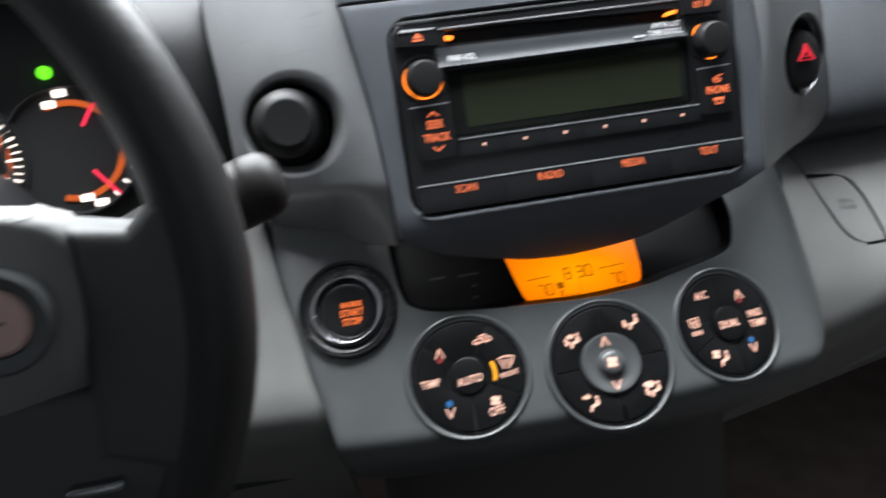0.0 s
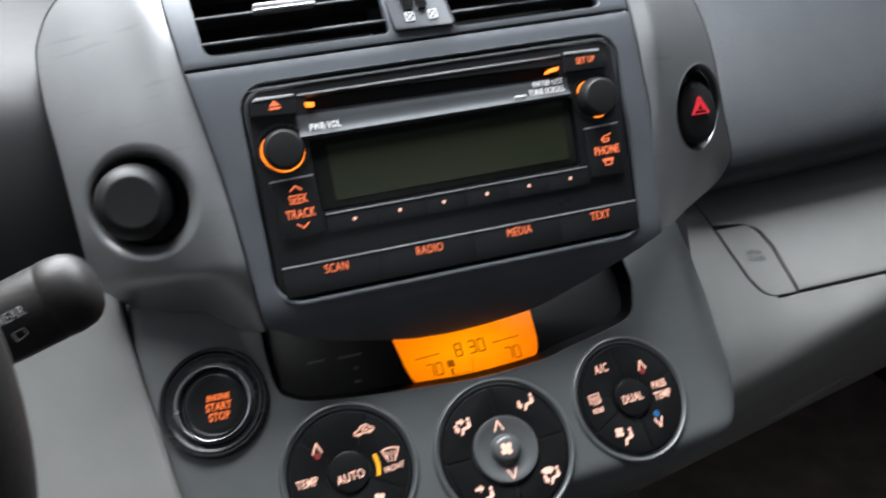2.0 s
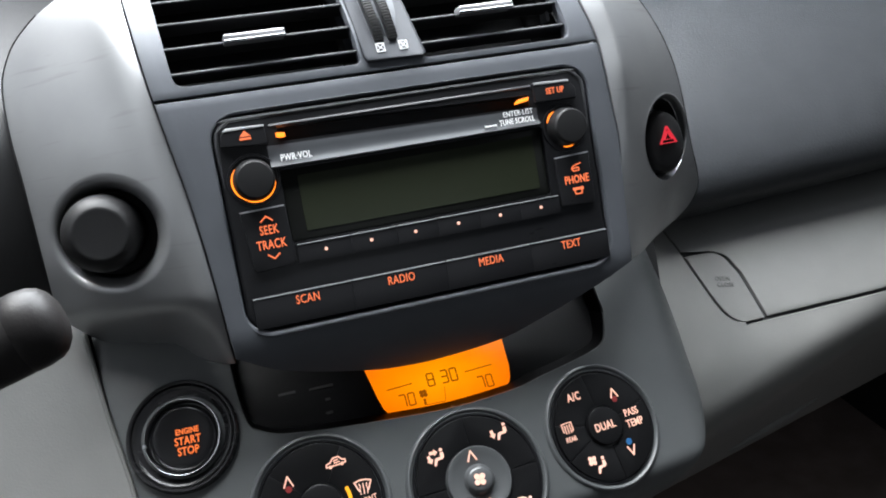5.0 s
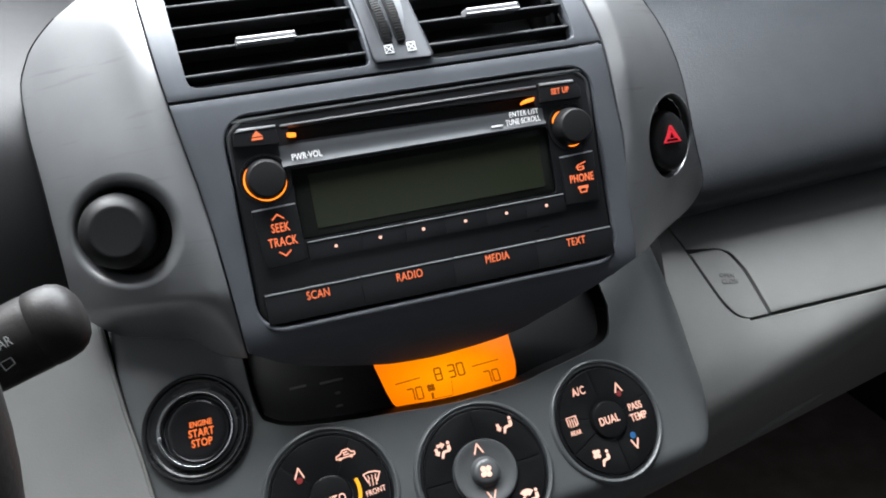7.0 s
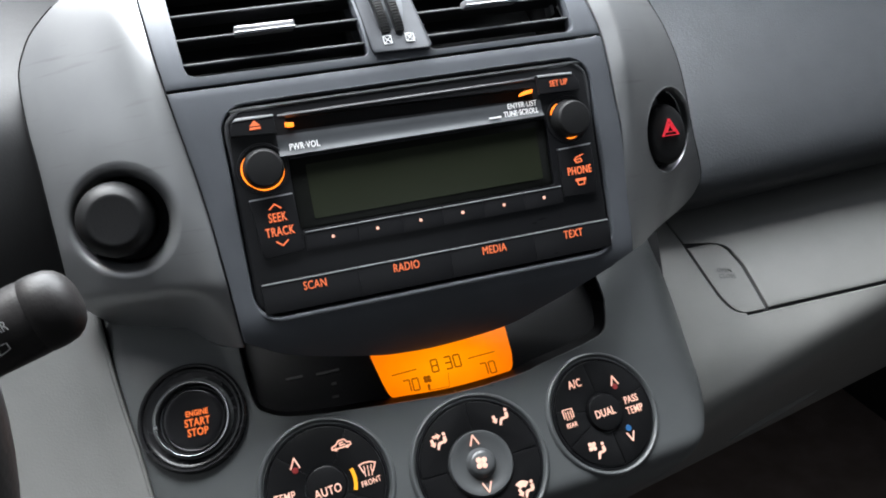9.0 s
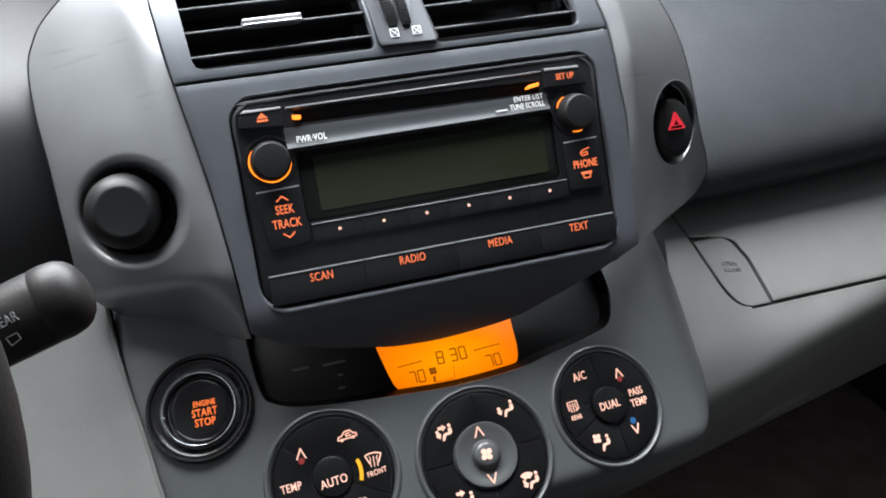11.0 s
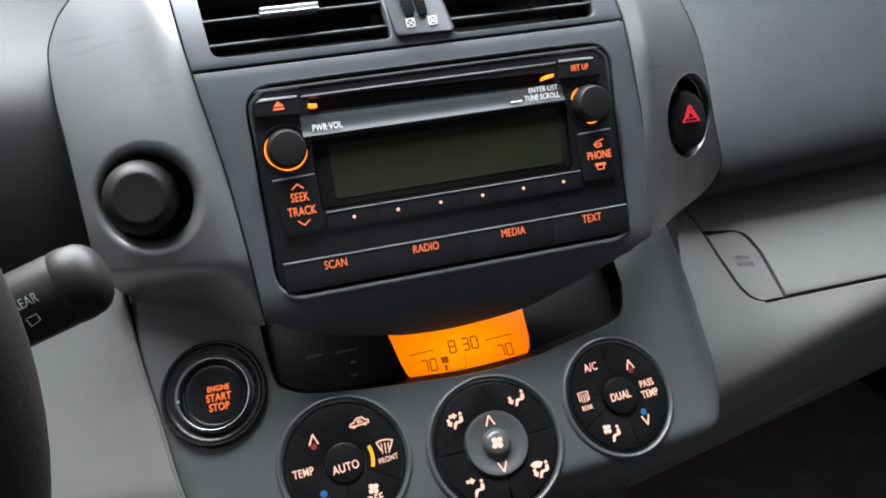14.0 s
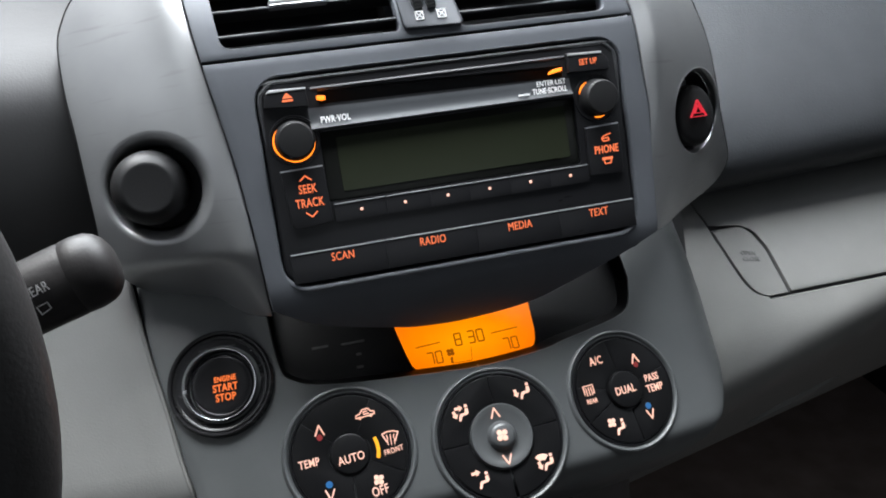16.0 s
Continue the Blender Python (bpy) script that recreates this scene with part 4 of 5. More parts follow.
for w in WH:
    (xa, za), (xb, _), (xc, zc), (xd, _) = w
    cx0, cx1, wd = (xa + xb) / 2, (xc + xd) / 2, (xb - xa) * 0.74
    lean = math.degrees(math.atan2(cx1 - cx0, zc - za))
    bm = bmesh.new()
    ends = []
    for side in (-0.5, 0.5):
        arc = [radians(1 + 57 * i / 24) for i in range(25)]
        line = [(r * math.sin(t), -r * math.cos(t)) for r, ts in ((0.05, arc), (0.042, arc[::-1])) for t in ts]
        ends.append([bm.verts.new((side * wd, y, z)) for z, y in line])
    for i in range(len(ends[0])):
        bm.faces.new((ends[0][i - 1], ends[0][i], ends[1][i], ends[1][i - 1]))
    bm.faces.new(ends[0])
    bm.faces.new(ends[1][::-1])
    wheel = part("thumbwheel", bm, M_BLACK, bridge, "ribbed black thumbwheel")
    wheel.matrix_basis = pose(cx0 + (0.0834 - za) / (zc - za) * (cx1 - cx0), 0.0515, 0.0834, 0, lean)
    ribs = bmesh.new()
    for i in range(1, 31):
        a = radians(i * 1.85)
        m = pose(0, 0, 0, math.degrees(-a)) @ Matrix.Translation((0, -0.0502, 0)) @ Matrix.Diagonal((wd * 0.92, 0.0011, 0.0008, 1))
        bmesh.ops.create_cube(ribs, size=1, matrix=m)
    part("ribs", ribs, M_SOFT, wheel)
    a = radians(35)
    patch = bmesh.new()
    bmesh.ops.create_cube(patch, size=1, matrix=pose(0, 0, 0, math.degrees(-a)) @ Matrix.Translation((0, -0.0503, 0)) @ Matrix.Diagonal((wd * 0.9, 0.0016, 0.0028, 1)))
    part("index_mark", patch, M_PRINT, wheel, "white index mark")
for x, z in ((-0.0094, 0.0803), (0.0031, 0.0803)):
    bm = stroke(bmesh.new(), [(x - 0.0023, z - 0.0021), (x + 0.0020, z - 0.0021), (x + 0.0016, z + 0.0021), (x - 0.0027, z + 0.0021), (x - 0.0023, z - 0.0021)], 0.0005, f_rise(z) - 0.0029)
    stroke(bm, [(x - 0.0018, z - 0.0015), (x + 0.0012, z + 0.0015)], 0.0005, f_rise(z) - 0.0029)
    stroke(bm, [(x + 0.0015, z - 0.0015), (x - 0.0021, z + 0.0015)], 0.0005, f_rise(z) - 0.0029)
    part("vent_mark", bm, M_PRINT, bridge, "small white crossed square")

# ---- silver wings either side of the centre panel
LW_OUT = [(0.139, -0.162), (0.134, -0.172), (0.129, -0.181), (0.1190, -0.1928), (0.1105, -0.1988), (0.0960, -0.2044), (0.0700, -0.2048), (0.0407, -0.2026), (0.0026, -0.2014), (-0.0175, -0.2014), (-0.026, -0.2008), (-0.0345, -0.1985), (-0.0465, -0.190), (-0.0562, -0.177), (-0.063, -0.158), (-0.0695, -0.132), (-0.078, -0.1135)]
RW_OUT = [(0.122, 0.118), (0.11, 0.135), (0.099, 0.151), (0.0879, 0.1614), (0.0664, 0.1738), (0.0468, 0.1827), (0.0158, 0.1929), (-0.0034, 0.2046), (-0.0189, 0.2198), (-0.0276, 0.2284), (-0.0347, 0.23), (-0.0442, 0.2183), (-0.0530, 0.1887), (-0.0565, 0.1670), (-0.0590, 0.1450), (-0.0603, 0.1178)]
LW_OUT, RW_OUT = curve(LW_OUT), curve(RW_OUT)
lw = thing("driver_side_wing", I, "satin silver trim wing with a round recessed knob", "dashboard trim")
rw = thing("passenger_side_wing", I, "satin grey trim wing holding the hazard switch", "dashboard trim")
wl = part("wing_face", sheet(np.linspace(0.139, -0.0710, 65), lambda z: along(LW_OUT, z), lambda z: along(SEAM_L, z) - 0.0004, f_wing, 64, 0.006, 0.0008), M_WING, lw)
wr = part("wing_face", sheet(np.linspace(0.122, -0.0601, 60), lambda z: along(SEAM_R, z) + 0.0004, lambda z: along(RW_OUT, z), f_wing, 150, 0.006, 0.0005), M_WING, rw)
for wing, line, top, foot in ((lw, LW_OUT, 0.130, -0.030), (rw, RW_OUT, 0.112, -0.040)):
    seal = [(along(line, z), f_wing(along(line, z), z) + 0.0004, z) for z in np.linspace(top, foot, 60)]
    part("edge_seal", tube(seal, 0.0006, 8), M_VANE, wing, "thin black edge seal")

under_edge = [(along(RW_OUT, z) - 0.0012, f_wing(along(RW_OUT, z), z) + 0.0026, z) for z in np.linspace(-0.030, -0.0600, 40)]
part("turned_under_edge", tube(under_edge, [0.0022 - 0.0014 * k / 39 for k in range(40)], 12), M_WING, rw)

# round recess and knob
BX, BZ, BR = -0.1634, 0.0078, 0.0250
cut(wl, prism(circle(BR + 0.0066, 64, BX, BZ), -0.05, 0.15))
bm = bmesh.new()
loops = []
for dr, dy in ((0.0080, 0.0016), (0.0072, 0.0001), (0.0060, 0.0002), (0.0048, 0.0006), (0.0036, 0.0014), (0.0025, 0.0028), (0.0015, 0.0052), (0.0006, 0.0085), (-0.0002, 0.013), (-0.0008, 0.019)):
    loops.append([bm.verts.new((x, f_wing(x, z) + dy, z)) for x, z in circle(BR + dr, 72, BX, BZ)])
for p, q in zip(loops, loops[1:]):
    for i in range(72):
        bm.faces.new((p[i - 1], p[i], q[i], q[i - 1]))
bowl = part("round_recess", bm, M_WING, lw, "flared satin lip of the recess")
bm = bmesh.new()
loops = [[bm.verts.new((x, y if y else f_wing(x, z) + 0.018, z)) for x, z in circle(BR + dr, 72, BX, BZ)] for dr, y in ((-0.0006, 0.0), (-0.0014, 0.074), (-0.026, 0.076))]
for p, q in zip(loops, loops[1:]):
    for i in range(72):
        bm.faces.new((p[i - 1], p[i], q[i], q[i - 1]))
part("recess_lining", bm, M_BLACK, bowl)
kn = thing("round_knob", pose(BX - 0.0026, 0.0125, BZ + 0.0012), "round black push knob in a deep recess", "knob")
part("knob_skirt", lathe([(0.0204, 0.052), (0.0203, 0.016), (0.0200, 0.0105), (0.0193, 0.0068), (0.0181, 0.0038), (0.0165, 0.0015), (0.0148, -0.0001), (0.0136, -0.0008)], cap=False), M_SOFT, kn)
part("knob_cap", lathe([(0.0136, -0.0008), (0.0129, -0.0011), (0.0118, -0.0010), (0.0100, -0.0009), (0.0001, -0.0009)]), M_SOFT, kn)

# hazard switch
HX, HZ, HA, HB = 0.1662, 0.0072, 0.0268, 0.0262
cut(wr, prism(circle(HA, 64, HX, HZ, HB), -0.05, 0.15))
bm = bmesh.new()
loops = []
for k, dy in ((1.12, 0.0022), (1.06, 0.0), (1.01, -0.0003), (0.965, 0.0012), (0.935, 0.0040), (0.915, 0.0085), (0.905, 0.013), (0.90, 0.028)):
    ring = []
    for x, z in circle(HA * k, 64, HX, HZ, HB * (1 + (k - 1) * 0.6)):
        ring.append(bm.verts.new((x, f_wing(x, z) + dy, z)))
    loops.append(ring)
inner = bmesh.new()
deep = [[inner.verts.new(v.co + Vector((0, 0.0002, 0))) for v in ring] for ring in loops[5:]]
for body, rings in ((bm, loops[:6]), (inner, deep)):
    for p, q in zip(rings, rings[1:]):
        for i in range(64):
            body.faces.new((p[i - 1], p[i], q[i], q[i - 1]))
for ring in loops[6:]:
    for v in ring:
        bm.verts.remove(v)
hb = part("oval_recess", bm, M_WING, rw, "flared satin lip of the recess")
part("recess_side", inner, M_BLACK, hb)
part("recess_lining", slab(circle(HA * 1.02, 48, HX, HZ, HB * 1.02), 0.060, 0.066, 0.0005), M_RECESS, hb)
hz = thing("hazard_switch", pose(0.1642, 0.026, 0.0050), "black oval hazard switch with a red triangle", "switch")
part("push_cap", slab(circle(0.0142, 48, 0.0, 0.0, 0.0192), 0.0, 0.034, 0.0056, 7, dome=0.0022), M_SOFT, hz)
bm = bmesh.new()
for s in (1.0, 0.5):
    tri = [(-0.0052 * s, 0.0032 - 0.0043 * s), (0.0052 * s, 0.0032 - 0.0043 * s), (0, 0.0032 + 0.0058 * s)]
    stroke(bm, tri + tri[:1], 0.00048, -0.0024, 0.0012)
part("red_triangle", bm, G_RED, hz, "glowing red warning triangle")

# ---- dials

def fan_icon(bm, x, z, r, y):
    """Four rounded petals round a small hub."""
    for a in (38, 128, 218, 308):
        c, n = math.cos(radians(a)), math.sin(radians(a))
        plate(bm, circle(r * 0.40, 14, x + r * 0.56 * c, z + r * 0.56 * n), y - 0.0003, y, 0.00005, 1)
    plate(bm, circle(r * 0.16, 10, x, z), y - 0.0003, y, 0.00005, 1)
    return bm


def seated_icon(bm, x, z, s, y):
    """A seat sign as used on air-flow keys: a round top over a bent back-and-leg shape."""
    plate(bm, circle(0.24 * s, 12, x + 0.74 * s, z + 0.98 * s), y - 0.0003, y, 0.00005, 1)
    plate(bm, [(x + u * s, z + v * s) for u, v in ((0.52, 0.62), (0.96, 0.66), (1.0, -0.02), (0.74, -0.28), (0.12, -0.32), (-0.06, -0.46), (-0.32, -1.02), (-0.62, -0.96), (-0.40, -0.20), (-0.16, 0.02), (0.46, 0.06))], y - 0.0003, y, 0.00005, 1)
    return bm


def arrow_icon(bm, x, z, s, ang, y):
    c, n = math.cos(radians(ang)), math.sin(radians(ang))
    q = lambda u, v: (x + u * c - v * n, z + u * n + v * c)
    stroke(bm, [q(-0.5 * s, 0), q(0.1 * s, 0)], 0.42 * s, y)
    plate(bm, [q(0.0 * s, -0.48 * s), q(0.60 * s, 0), q(0.0 * s, 0.48 * s)], y - 0.0003, y, 0.00005, 1)
    return bm


def screen_icon(bm, x, z, s, y, square=False):
    """A window outline with three rising lines."""
    if square:
        line = [(x - 0.8 * s, z - 0.5 * s), (x - 0.8 * s, z + 0.75 * s), (x + 0.8 * s, z + 0.75 * s), (x + 0.8 * s, z - 0.5 * s), (x + 0.45 * s, z - 0.5 * s)]
    else:
        line = [(x - 0.55 * s, z - 0.35 * s), (x - 1.0 * s, z + 0.65 * s), (x - 0.4 * s, z + 0.85 * s), (x + 0.4 * s, z + 0.85 * s), (x + 1.0 * s, z + 0.65 * s), (x + 0.55 * s, z - 0.35 * s)]
    stroke(bm, line, (0.13 if square else 0.16) * s, y)
    for dx in (-0.4, 0, 0.4):
        stroke(bm, [(x + dx * s, z - 0.75 * s), (x + dx * s * 1.15, z - 0.2 * s), (x + dx * s * 0.9, z + 0.15 * s), (x + dx * s * 1.2, z + 0.45 * s)], 0.11 * s, y)
    return bm


def car_icon(bm, x, z, s, y):
    lean = lambda u, v: (x + u * s, z + (v + 0.12 * u) * s)
    body = ((-0.75, -0.36), (-1.25, -0.32), (-1.2, 0.02), (-0.7, 0.14), (-0.3, 0.58), (0.45, 0.58), (0.8, 0.12), (1.2, 0.02), (1.25, -0.32), (0.8, -0.38), (-0.75, -0.36))
    stroke(bm, [lean(u, v) for u, v in body], 0.17 * s, y)
    for dx in (-0.6, 0.6):
        plate(bm, circle(0.22 * s, 12, *lean(dx * 1.25, -0.42)), y - 0.0003, y, 0.00005, 1)
    stroke(bm, [lean(0.5, -0.06), lean(-0.15, -0.06), lean(-0.2, 0.26), lean(0.3, 0.26)], 0.15 * s, y)
    return bm


def chevron(x, z, s, up, y):
    k = 1 if up else -1
    return stroke(bmesh.new(), [(x - 0.55 * s, z - 0.6 * s * k), (x, z + 0.6 * s * k), (x + 0.55 * s, z - 0.6 * s * k)], 0.0008, y)


def dial(m, r, label):
    d = thing("climate_dial", m, label, "control dial", "climate dials")
    part("bezel", lathe([(r + 0.0050, 0.0036), (r + 0.0043, 0.0010), (r + 0.0037, -0.0003), (r + 0.0031, -0.0010), (r + 0.0025, -0.0012), (r + 0.0019, -0.0010), (r + 0.0013, -0.0003), (r + 0.0008, 0.0006), (r + 0.0004, 0.002)], 96, cap=False), M_LIP, d, "raised grey lip moulded like the console")
    part("inner_ring", lathe([(r + 0.0006, 0.004), (r + 0.0004, 0.0003), (r - 0.0002, -0.0004), (r - 0.0009, -0.0005), (r - 0.0014, 0.0), (r - 0.0018, 0.010)], cap=False), M_GLOSS, d, "glossy black ring")
    part("well", lathe([(r - 0.0012, 0.001), (r - 0.0014, 0.0085), (0.001, 0.0085)], cap=False), M_HOLE, d)
    return d


def keys_of(d, r0, r1, cuts, y=-0.0012):
    """Ring keys between cuts of (degrees, half gap in degrees)."""
    for (a, ga), (b, gb) in zip(cuts, cuts[1:]):
        part("key", slab(sector(r0, r1, a + ga, b - gb, max(4, int((b - a) / 5))), y, 0.006, 0.0001 if ga + gb < 0.4 else 0.00025, 2), M_KEY, d)


Y = -0.0014
RL, RM, RR = 0.0345, 0.0370, 0.0336
dl = dial(on_surface(f_console, -0.0840, -0.1555), RL, "black round temperature dial with lit legends")
keys_of(dl, 0.0121, RL - 0.0018, [(-90, 0.8), (-27, 0.5), (62, 0.05), (140, 0.05), (270, 0.8)])
part("hub_key", lathe([(0.0116, 0.006), (0.0116, -0.0014), (0.0110, -0.0026), (0.0098, -0.0031), (0.0001, -0.0033)]), M_KEY, dl, "raised round AUTO key")
words("AUTO", "lettering", G_PALE, dl, 0.0006, -0.0030, 0.0048, -0.0034, 0.80, lean=-7, bold=0.00006)
words("TEMP", "lettering", G_PALE, dl, -0.0234, -0.0018, 0.0046, Y, 0.74, lean=-4, bold=0.00006)
words("FRONT", "lettering", G_PALE, dl, 0.0247, -0.0024, 0.0030, Y, 0.80, lean=-9, bold=0.00005)
words("OFF", "lettering", G_PALE, dl, 0.0139, -0.0231, 0.0052, Y, 0.74, lean=-8, bold=0.00006)
part("up_arrow", chevron(-0.0154, 0.0157, 0.0046, True, Y), G_PALE, dl)
part("down_arrow", chevron(-0.0138, -0.0205, 0.0046, False, Y), G_PALE, dl)
part("red_dot", slab(circle(0.0018, 16, -0.0156, 0.0116), Y - 0.0002, Y, 0.0001, 1), M_REDDOT, dl)
part("blue_dot", slab(circle(0.0020, 16, -0.0138, -0.0149), Y - 0.0002, Y, 0.0001, 1), M_BLUEDOT, dl)
part("recirculation_symbol", car_icon(bmesh.new(), 0.0116, 0.0207, 0.0043, Y), G_PALE, dl)
part("front_demist_symbol", screen_icon(bmesh.new(), 0.0240, 0.0045, 0.0046, Y), G_PALE, dl)
part("fan_symbol", fan_icon(bmesh.new(), 0.0139, -0.0170, 0.0034, Y), G_PALE, dl)
part("lit_bar", slab(sector(0.0152, 0.0172, -18, 24, 12), Y - 0.0008, Y + 0.001, 0.0003), G_AMBER, dl, "amber lit indicator bar")

dm = dial(on_surface(f_console, 0.0030, -0.1620), RM, "black round fan dial with lit air-flow symbols")
keys_of(dm, 0.0193, RM - 0.0018, [(-88, 1.6), (3, 0.7), (90, 0.05), (181, 0.7), (272, 1.6)])
part("fan_rocker", lathe([(0.0187, 0.006), (0.0187, -0.0024), (0.0181, -0.0034), (0.0172, -0.0035), (0.0150, -0.0026), (0.0115, -0.0017), (0.0088, -0.0015), (0.0083, -0.0022), (0.0078, -0.0040), (0.0066, -0.0054), (0.0048, -0.0060), (0.0001, -0.0062)]), shader("grey_rocker_plastic", (0.062, 0.065, 0.067), 0.34, bump=0.05), dm, "grey round fan rocker with a raised centre")
part("fan_symbol", fan_icon(bmesh.new(), -0.0008, 0.0, 0.0040, -0.0064), G_PALE, dm)
part("up_arrow", chevron(-0.0012, 0.0136, 0.0046, True, -0.0030), G_PALE, dm)
part("down_arrow", chevron(0.0, -0.0138, 0.0046, False, -0.0030), G_PALE, dm)
bm = seated_icon(bmesh.new(), -0.0200, 0.0172, 0.0041, Y)
arrow_icon(bm, -0.0213, 0.0205, 0.0040, 0, Y)
arrow_icon(bm, -0.0242, 0.0170, 0.0040, -75, Y)
part("airflow_symbol", bm, G_PALE, dm)
bm = seated_icon(bmesh.new(), 0.0192, 0.0222, 0.0041, Y)
arrow_icon(bm, 0.0146, 0.0218, 0.0040, -80, Y)
part("airflow_symbol", bm, G_PALE, dm)
bm = seated_icon(bmesh.new(), 0.0226, -0.0206, 0.0041, Y)
plate(bm, [(0.0201 + x, -0.0205 + z) for x, z in sector(0.0020, 0.0056, 45, 135, 8)], Y - 0.0003, Y, 0.00005, 1)
arrow_icon(bm, 0.0183, -0.0215, 0.0040, -75, Y)
part("airflow_symbol", bm, G_PALE, dm)
bm = seated_icon(bmesh.new(), -0.0172, -0.0222, 0.0041, Y)
arrow_icon(bm, -0.0200, -0.0172, 0.0042, 0, Y)
part("airflow_symbol", bm, G_PALE, dm)

dr = dial(on_surface(f_console, 0.0864, -0.1540), RR, "black round passenger temperature dial with lit legends")
keys_of(dr, 0.0121, RR - 0.0018, [(-86, 0.5), (15, 0.05), (95, 0.05), (165, 0.05), (205, 0.5), (274, 0.5)])
part("hub_key", lathe([(0.0116, 0.006), (0.0116, -0.0020), (0.0110, -0.0032), (0.0098, -0.0037), (0.0001, -0.0039)]), M_KEY, dr, "raised round DUAL key")
words("DUAL", "lettering", G_PALE, dr, -0.0010, -0.0004, 0.0048, -0.0040, 0.78, bold=0.00006)
words("A/C", "lettering", G_PALE, dr, -0.0128, 0.0210, 0.0050, Y, 0.76, bold=0.00006)
words("PASS", "lettering", G_PALE, dr, 0.0206, 0.0030, 0.0044, Y, 0.74, bold=0.00006)
words("TEMP", "lettering", G_PALE, dr, 0.0206, -0.0035, 0.0046, Y, 0.74, bold=0.00006)
words("REAR", "lettering", G_PALE, dr, -0.0235, -0.0016, 0.0028, Y, 0.76, bold=0.00004)
part("rear_demist_symbol", screen_icon(bmesh.new(), -0.0236, 0.0050, 0.0040, Y, True), G_PALE, dr)
part("up_arrow", chevron(0.0135, 0.0168, 0.0044, True, Y), G_PALE, dr)
part("down_arrow", chevron(0.0121, -0.0182, 0.0044, False, Y), G_PALE, dr)
part("red_dot", slab(circle(0.0018, 16, 0.0130, 0.0130), Y - 0.0002, Y, 0.0001, 1), M_REDDOT, dr)
part("blue_dot", slab(circle(0.0020, 16, 0.0120, -0.0130), Y - 0.0002, Y, 0.0001, 1), M_BLUEDOT, dr)
bm = seated_icon(bmesh.new(), -0.0118, -0.0208, 0.0041, Y)
fan_icon(bm, -0.0156, -0.0168, 0.0032, Y)
part("airflow_symbol", bm, G_PALE, dr)

# ---- engine start button
st = thing("start_button", on_surface(f_console, -0.1482, -0.1085), "black engine start button with lit lettering in a chrome ring", "push button")
part("outer_collar", lathe([(0.0312, 0.004), (0.0310, -0.0018), (0.0306, -0.0030), (0.0299, -0.0036), (0.0291, -0.0035), (0.0284, -0.0028), (0.0280, -0.0014), (0.0278, 0.001)], 96, cap=False), M_COLLAR, st, "satin black collar")
part("inner_collar", lathe([(0.0279, -0.0018), (0.0274, -0.0024), (0.0266, -0.0023), (0.0254, -0.0014), (0.0240, -0.0002), (0.0226, 0.0008), (0.0208, 0.0016)], 96, cap=False), M_COLLAR, st, "sloping inner collar")
ring = part("chrome_ring", lathe([(0.0212, 0.0), (0.0211, -0.0040), (0.0208, -0.0047), (0.0204, -0.0046), (0.0200, -0.0034), (0.0190, 0.0)], cap=False), M_DARKCHROME, st, "thin dark chrome ring")
cap = part("button_cap", lathe([(0.0190, 0.004), (0.0184, -0.0006), (0.0168, -0.0024), (0.0158, -0.0028), (0.0140, -0.0026), (0.0001, -0.0022)]), M_GLOSS, st)
for w, z, h in (("ENGINE", 0.0028, 0.0032), ("START", -0.0024, 0.0044), ("STOP", -0.0080, 0.0044)):
    words(w, "lettering", G_START, cap, 0.0026, z, h, -0.0032, 0.78, lean=-2, bold=0.00009)
for ob in (ring, cap):
    ob.location = (0.0006, 0.0, -0.0008)

part("small_pin", lathe([(0.0013, 0.001), (0.0012, -0.0008), (0.0001, -0.0010)], 16), M_CHROME, st).location = (-0.0200, -0.0042, -0.0030)

# ---- lettering on the glovebox tab
M_MOULD = shader("dull_moulded_print", (0.10, 0.10, 0.098), 0.7, bump=0)
for word, z, dx in (("OPEN", 0.0026, 0.0), ("CLOSE", -0.0026, 0.0015)):
    w = words(word, "moulded_lettering", M_MOULD, tab, dx, z, 0.0036, -0.0003, 0.9, lean=0)
    w.matrix_basis = on_surface(f_lower, 0.2490, -0.1080) @ pose(0, 0, 0, 0, 12, 0)

# ---- driver's side: hood, instruments, steering wheel and stalk
hood = thing("instrument_hood", I, "dark grey hood beside the instruments", "dashboard")


def f_hood(x, z):
    return 0.064 + 0.28 * (x + 0.203) + 14.0 * min(max(0.0, z - 0.058), 0.05) ** 2 + 1.4 * max(0.0, z - 0.108) + 6.0 * max(0.0, -x - 0.235) ** 2 + 2.6 * max(0.0, 0.085 - z) ** 2


part("hood_side", sheet(np.linspace(0.25, -0.06, 36), lambda z: -0.262, lambda z: along(LW_OUT, min(z, 0.139)) - 0.0012 + max(0.0, z - 0.09) * 2.0, f_hood, 16, 0.02, 0.002), M_HOOD, hood)
part("hood_top", sheet(np.linspace(0.20, 0.105, 10), lambda z: -0.56, lambda z: -0.255, lambda x, z: 0.06 + 1.2 * max(0.0, z - 0.12) + 0.3 * (x + 0.37) ** 2, 20, 0.02, 0.006), M_PAD, hood)
part("hood_far_side", sheet(np.linspace(0.19, -0.06, 10), lambda z: -0.56, lambda z: -0.515, lambda x, z: 0.05, 8, 0.02, 0.004), M_PAD, hood)

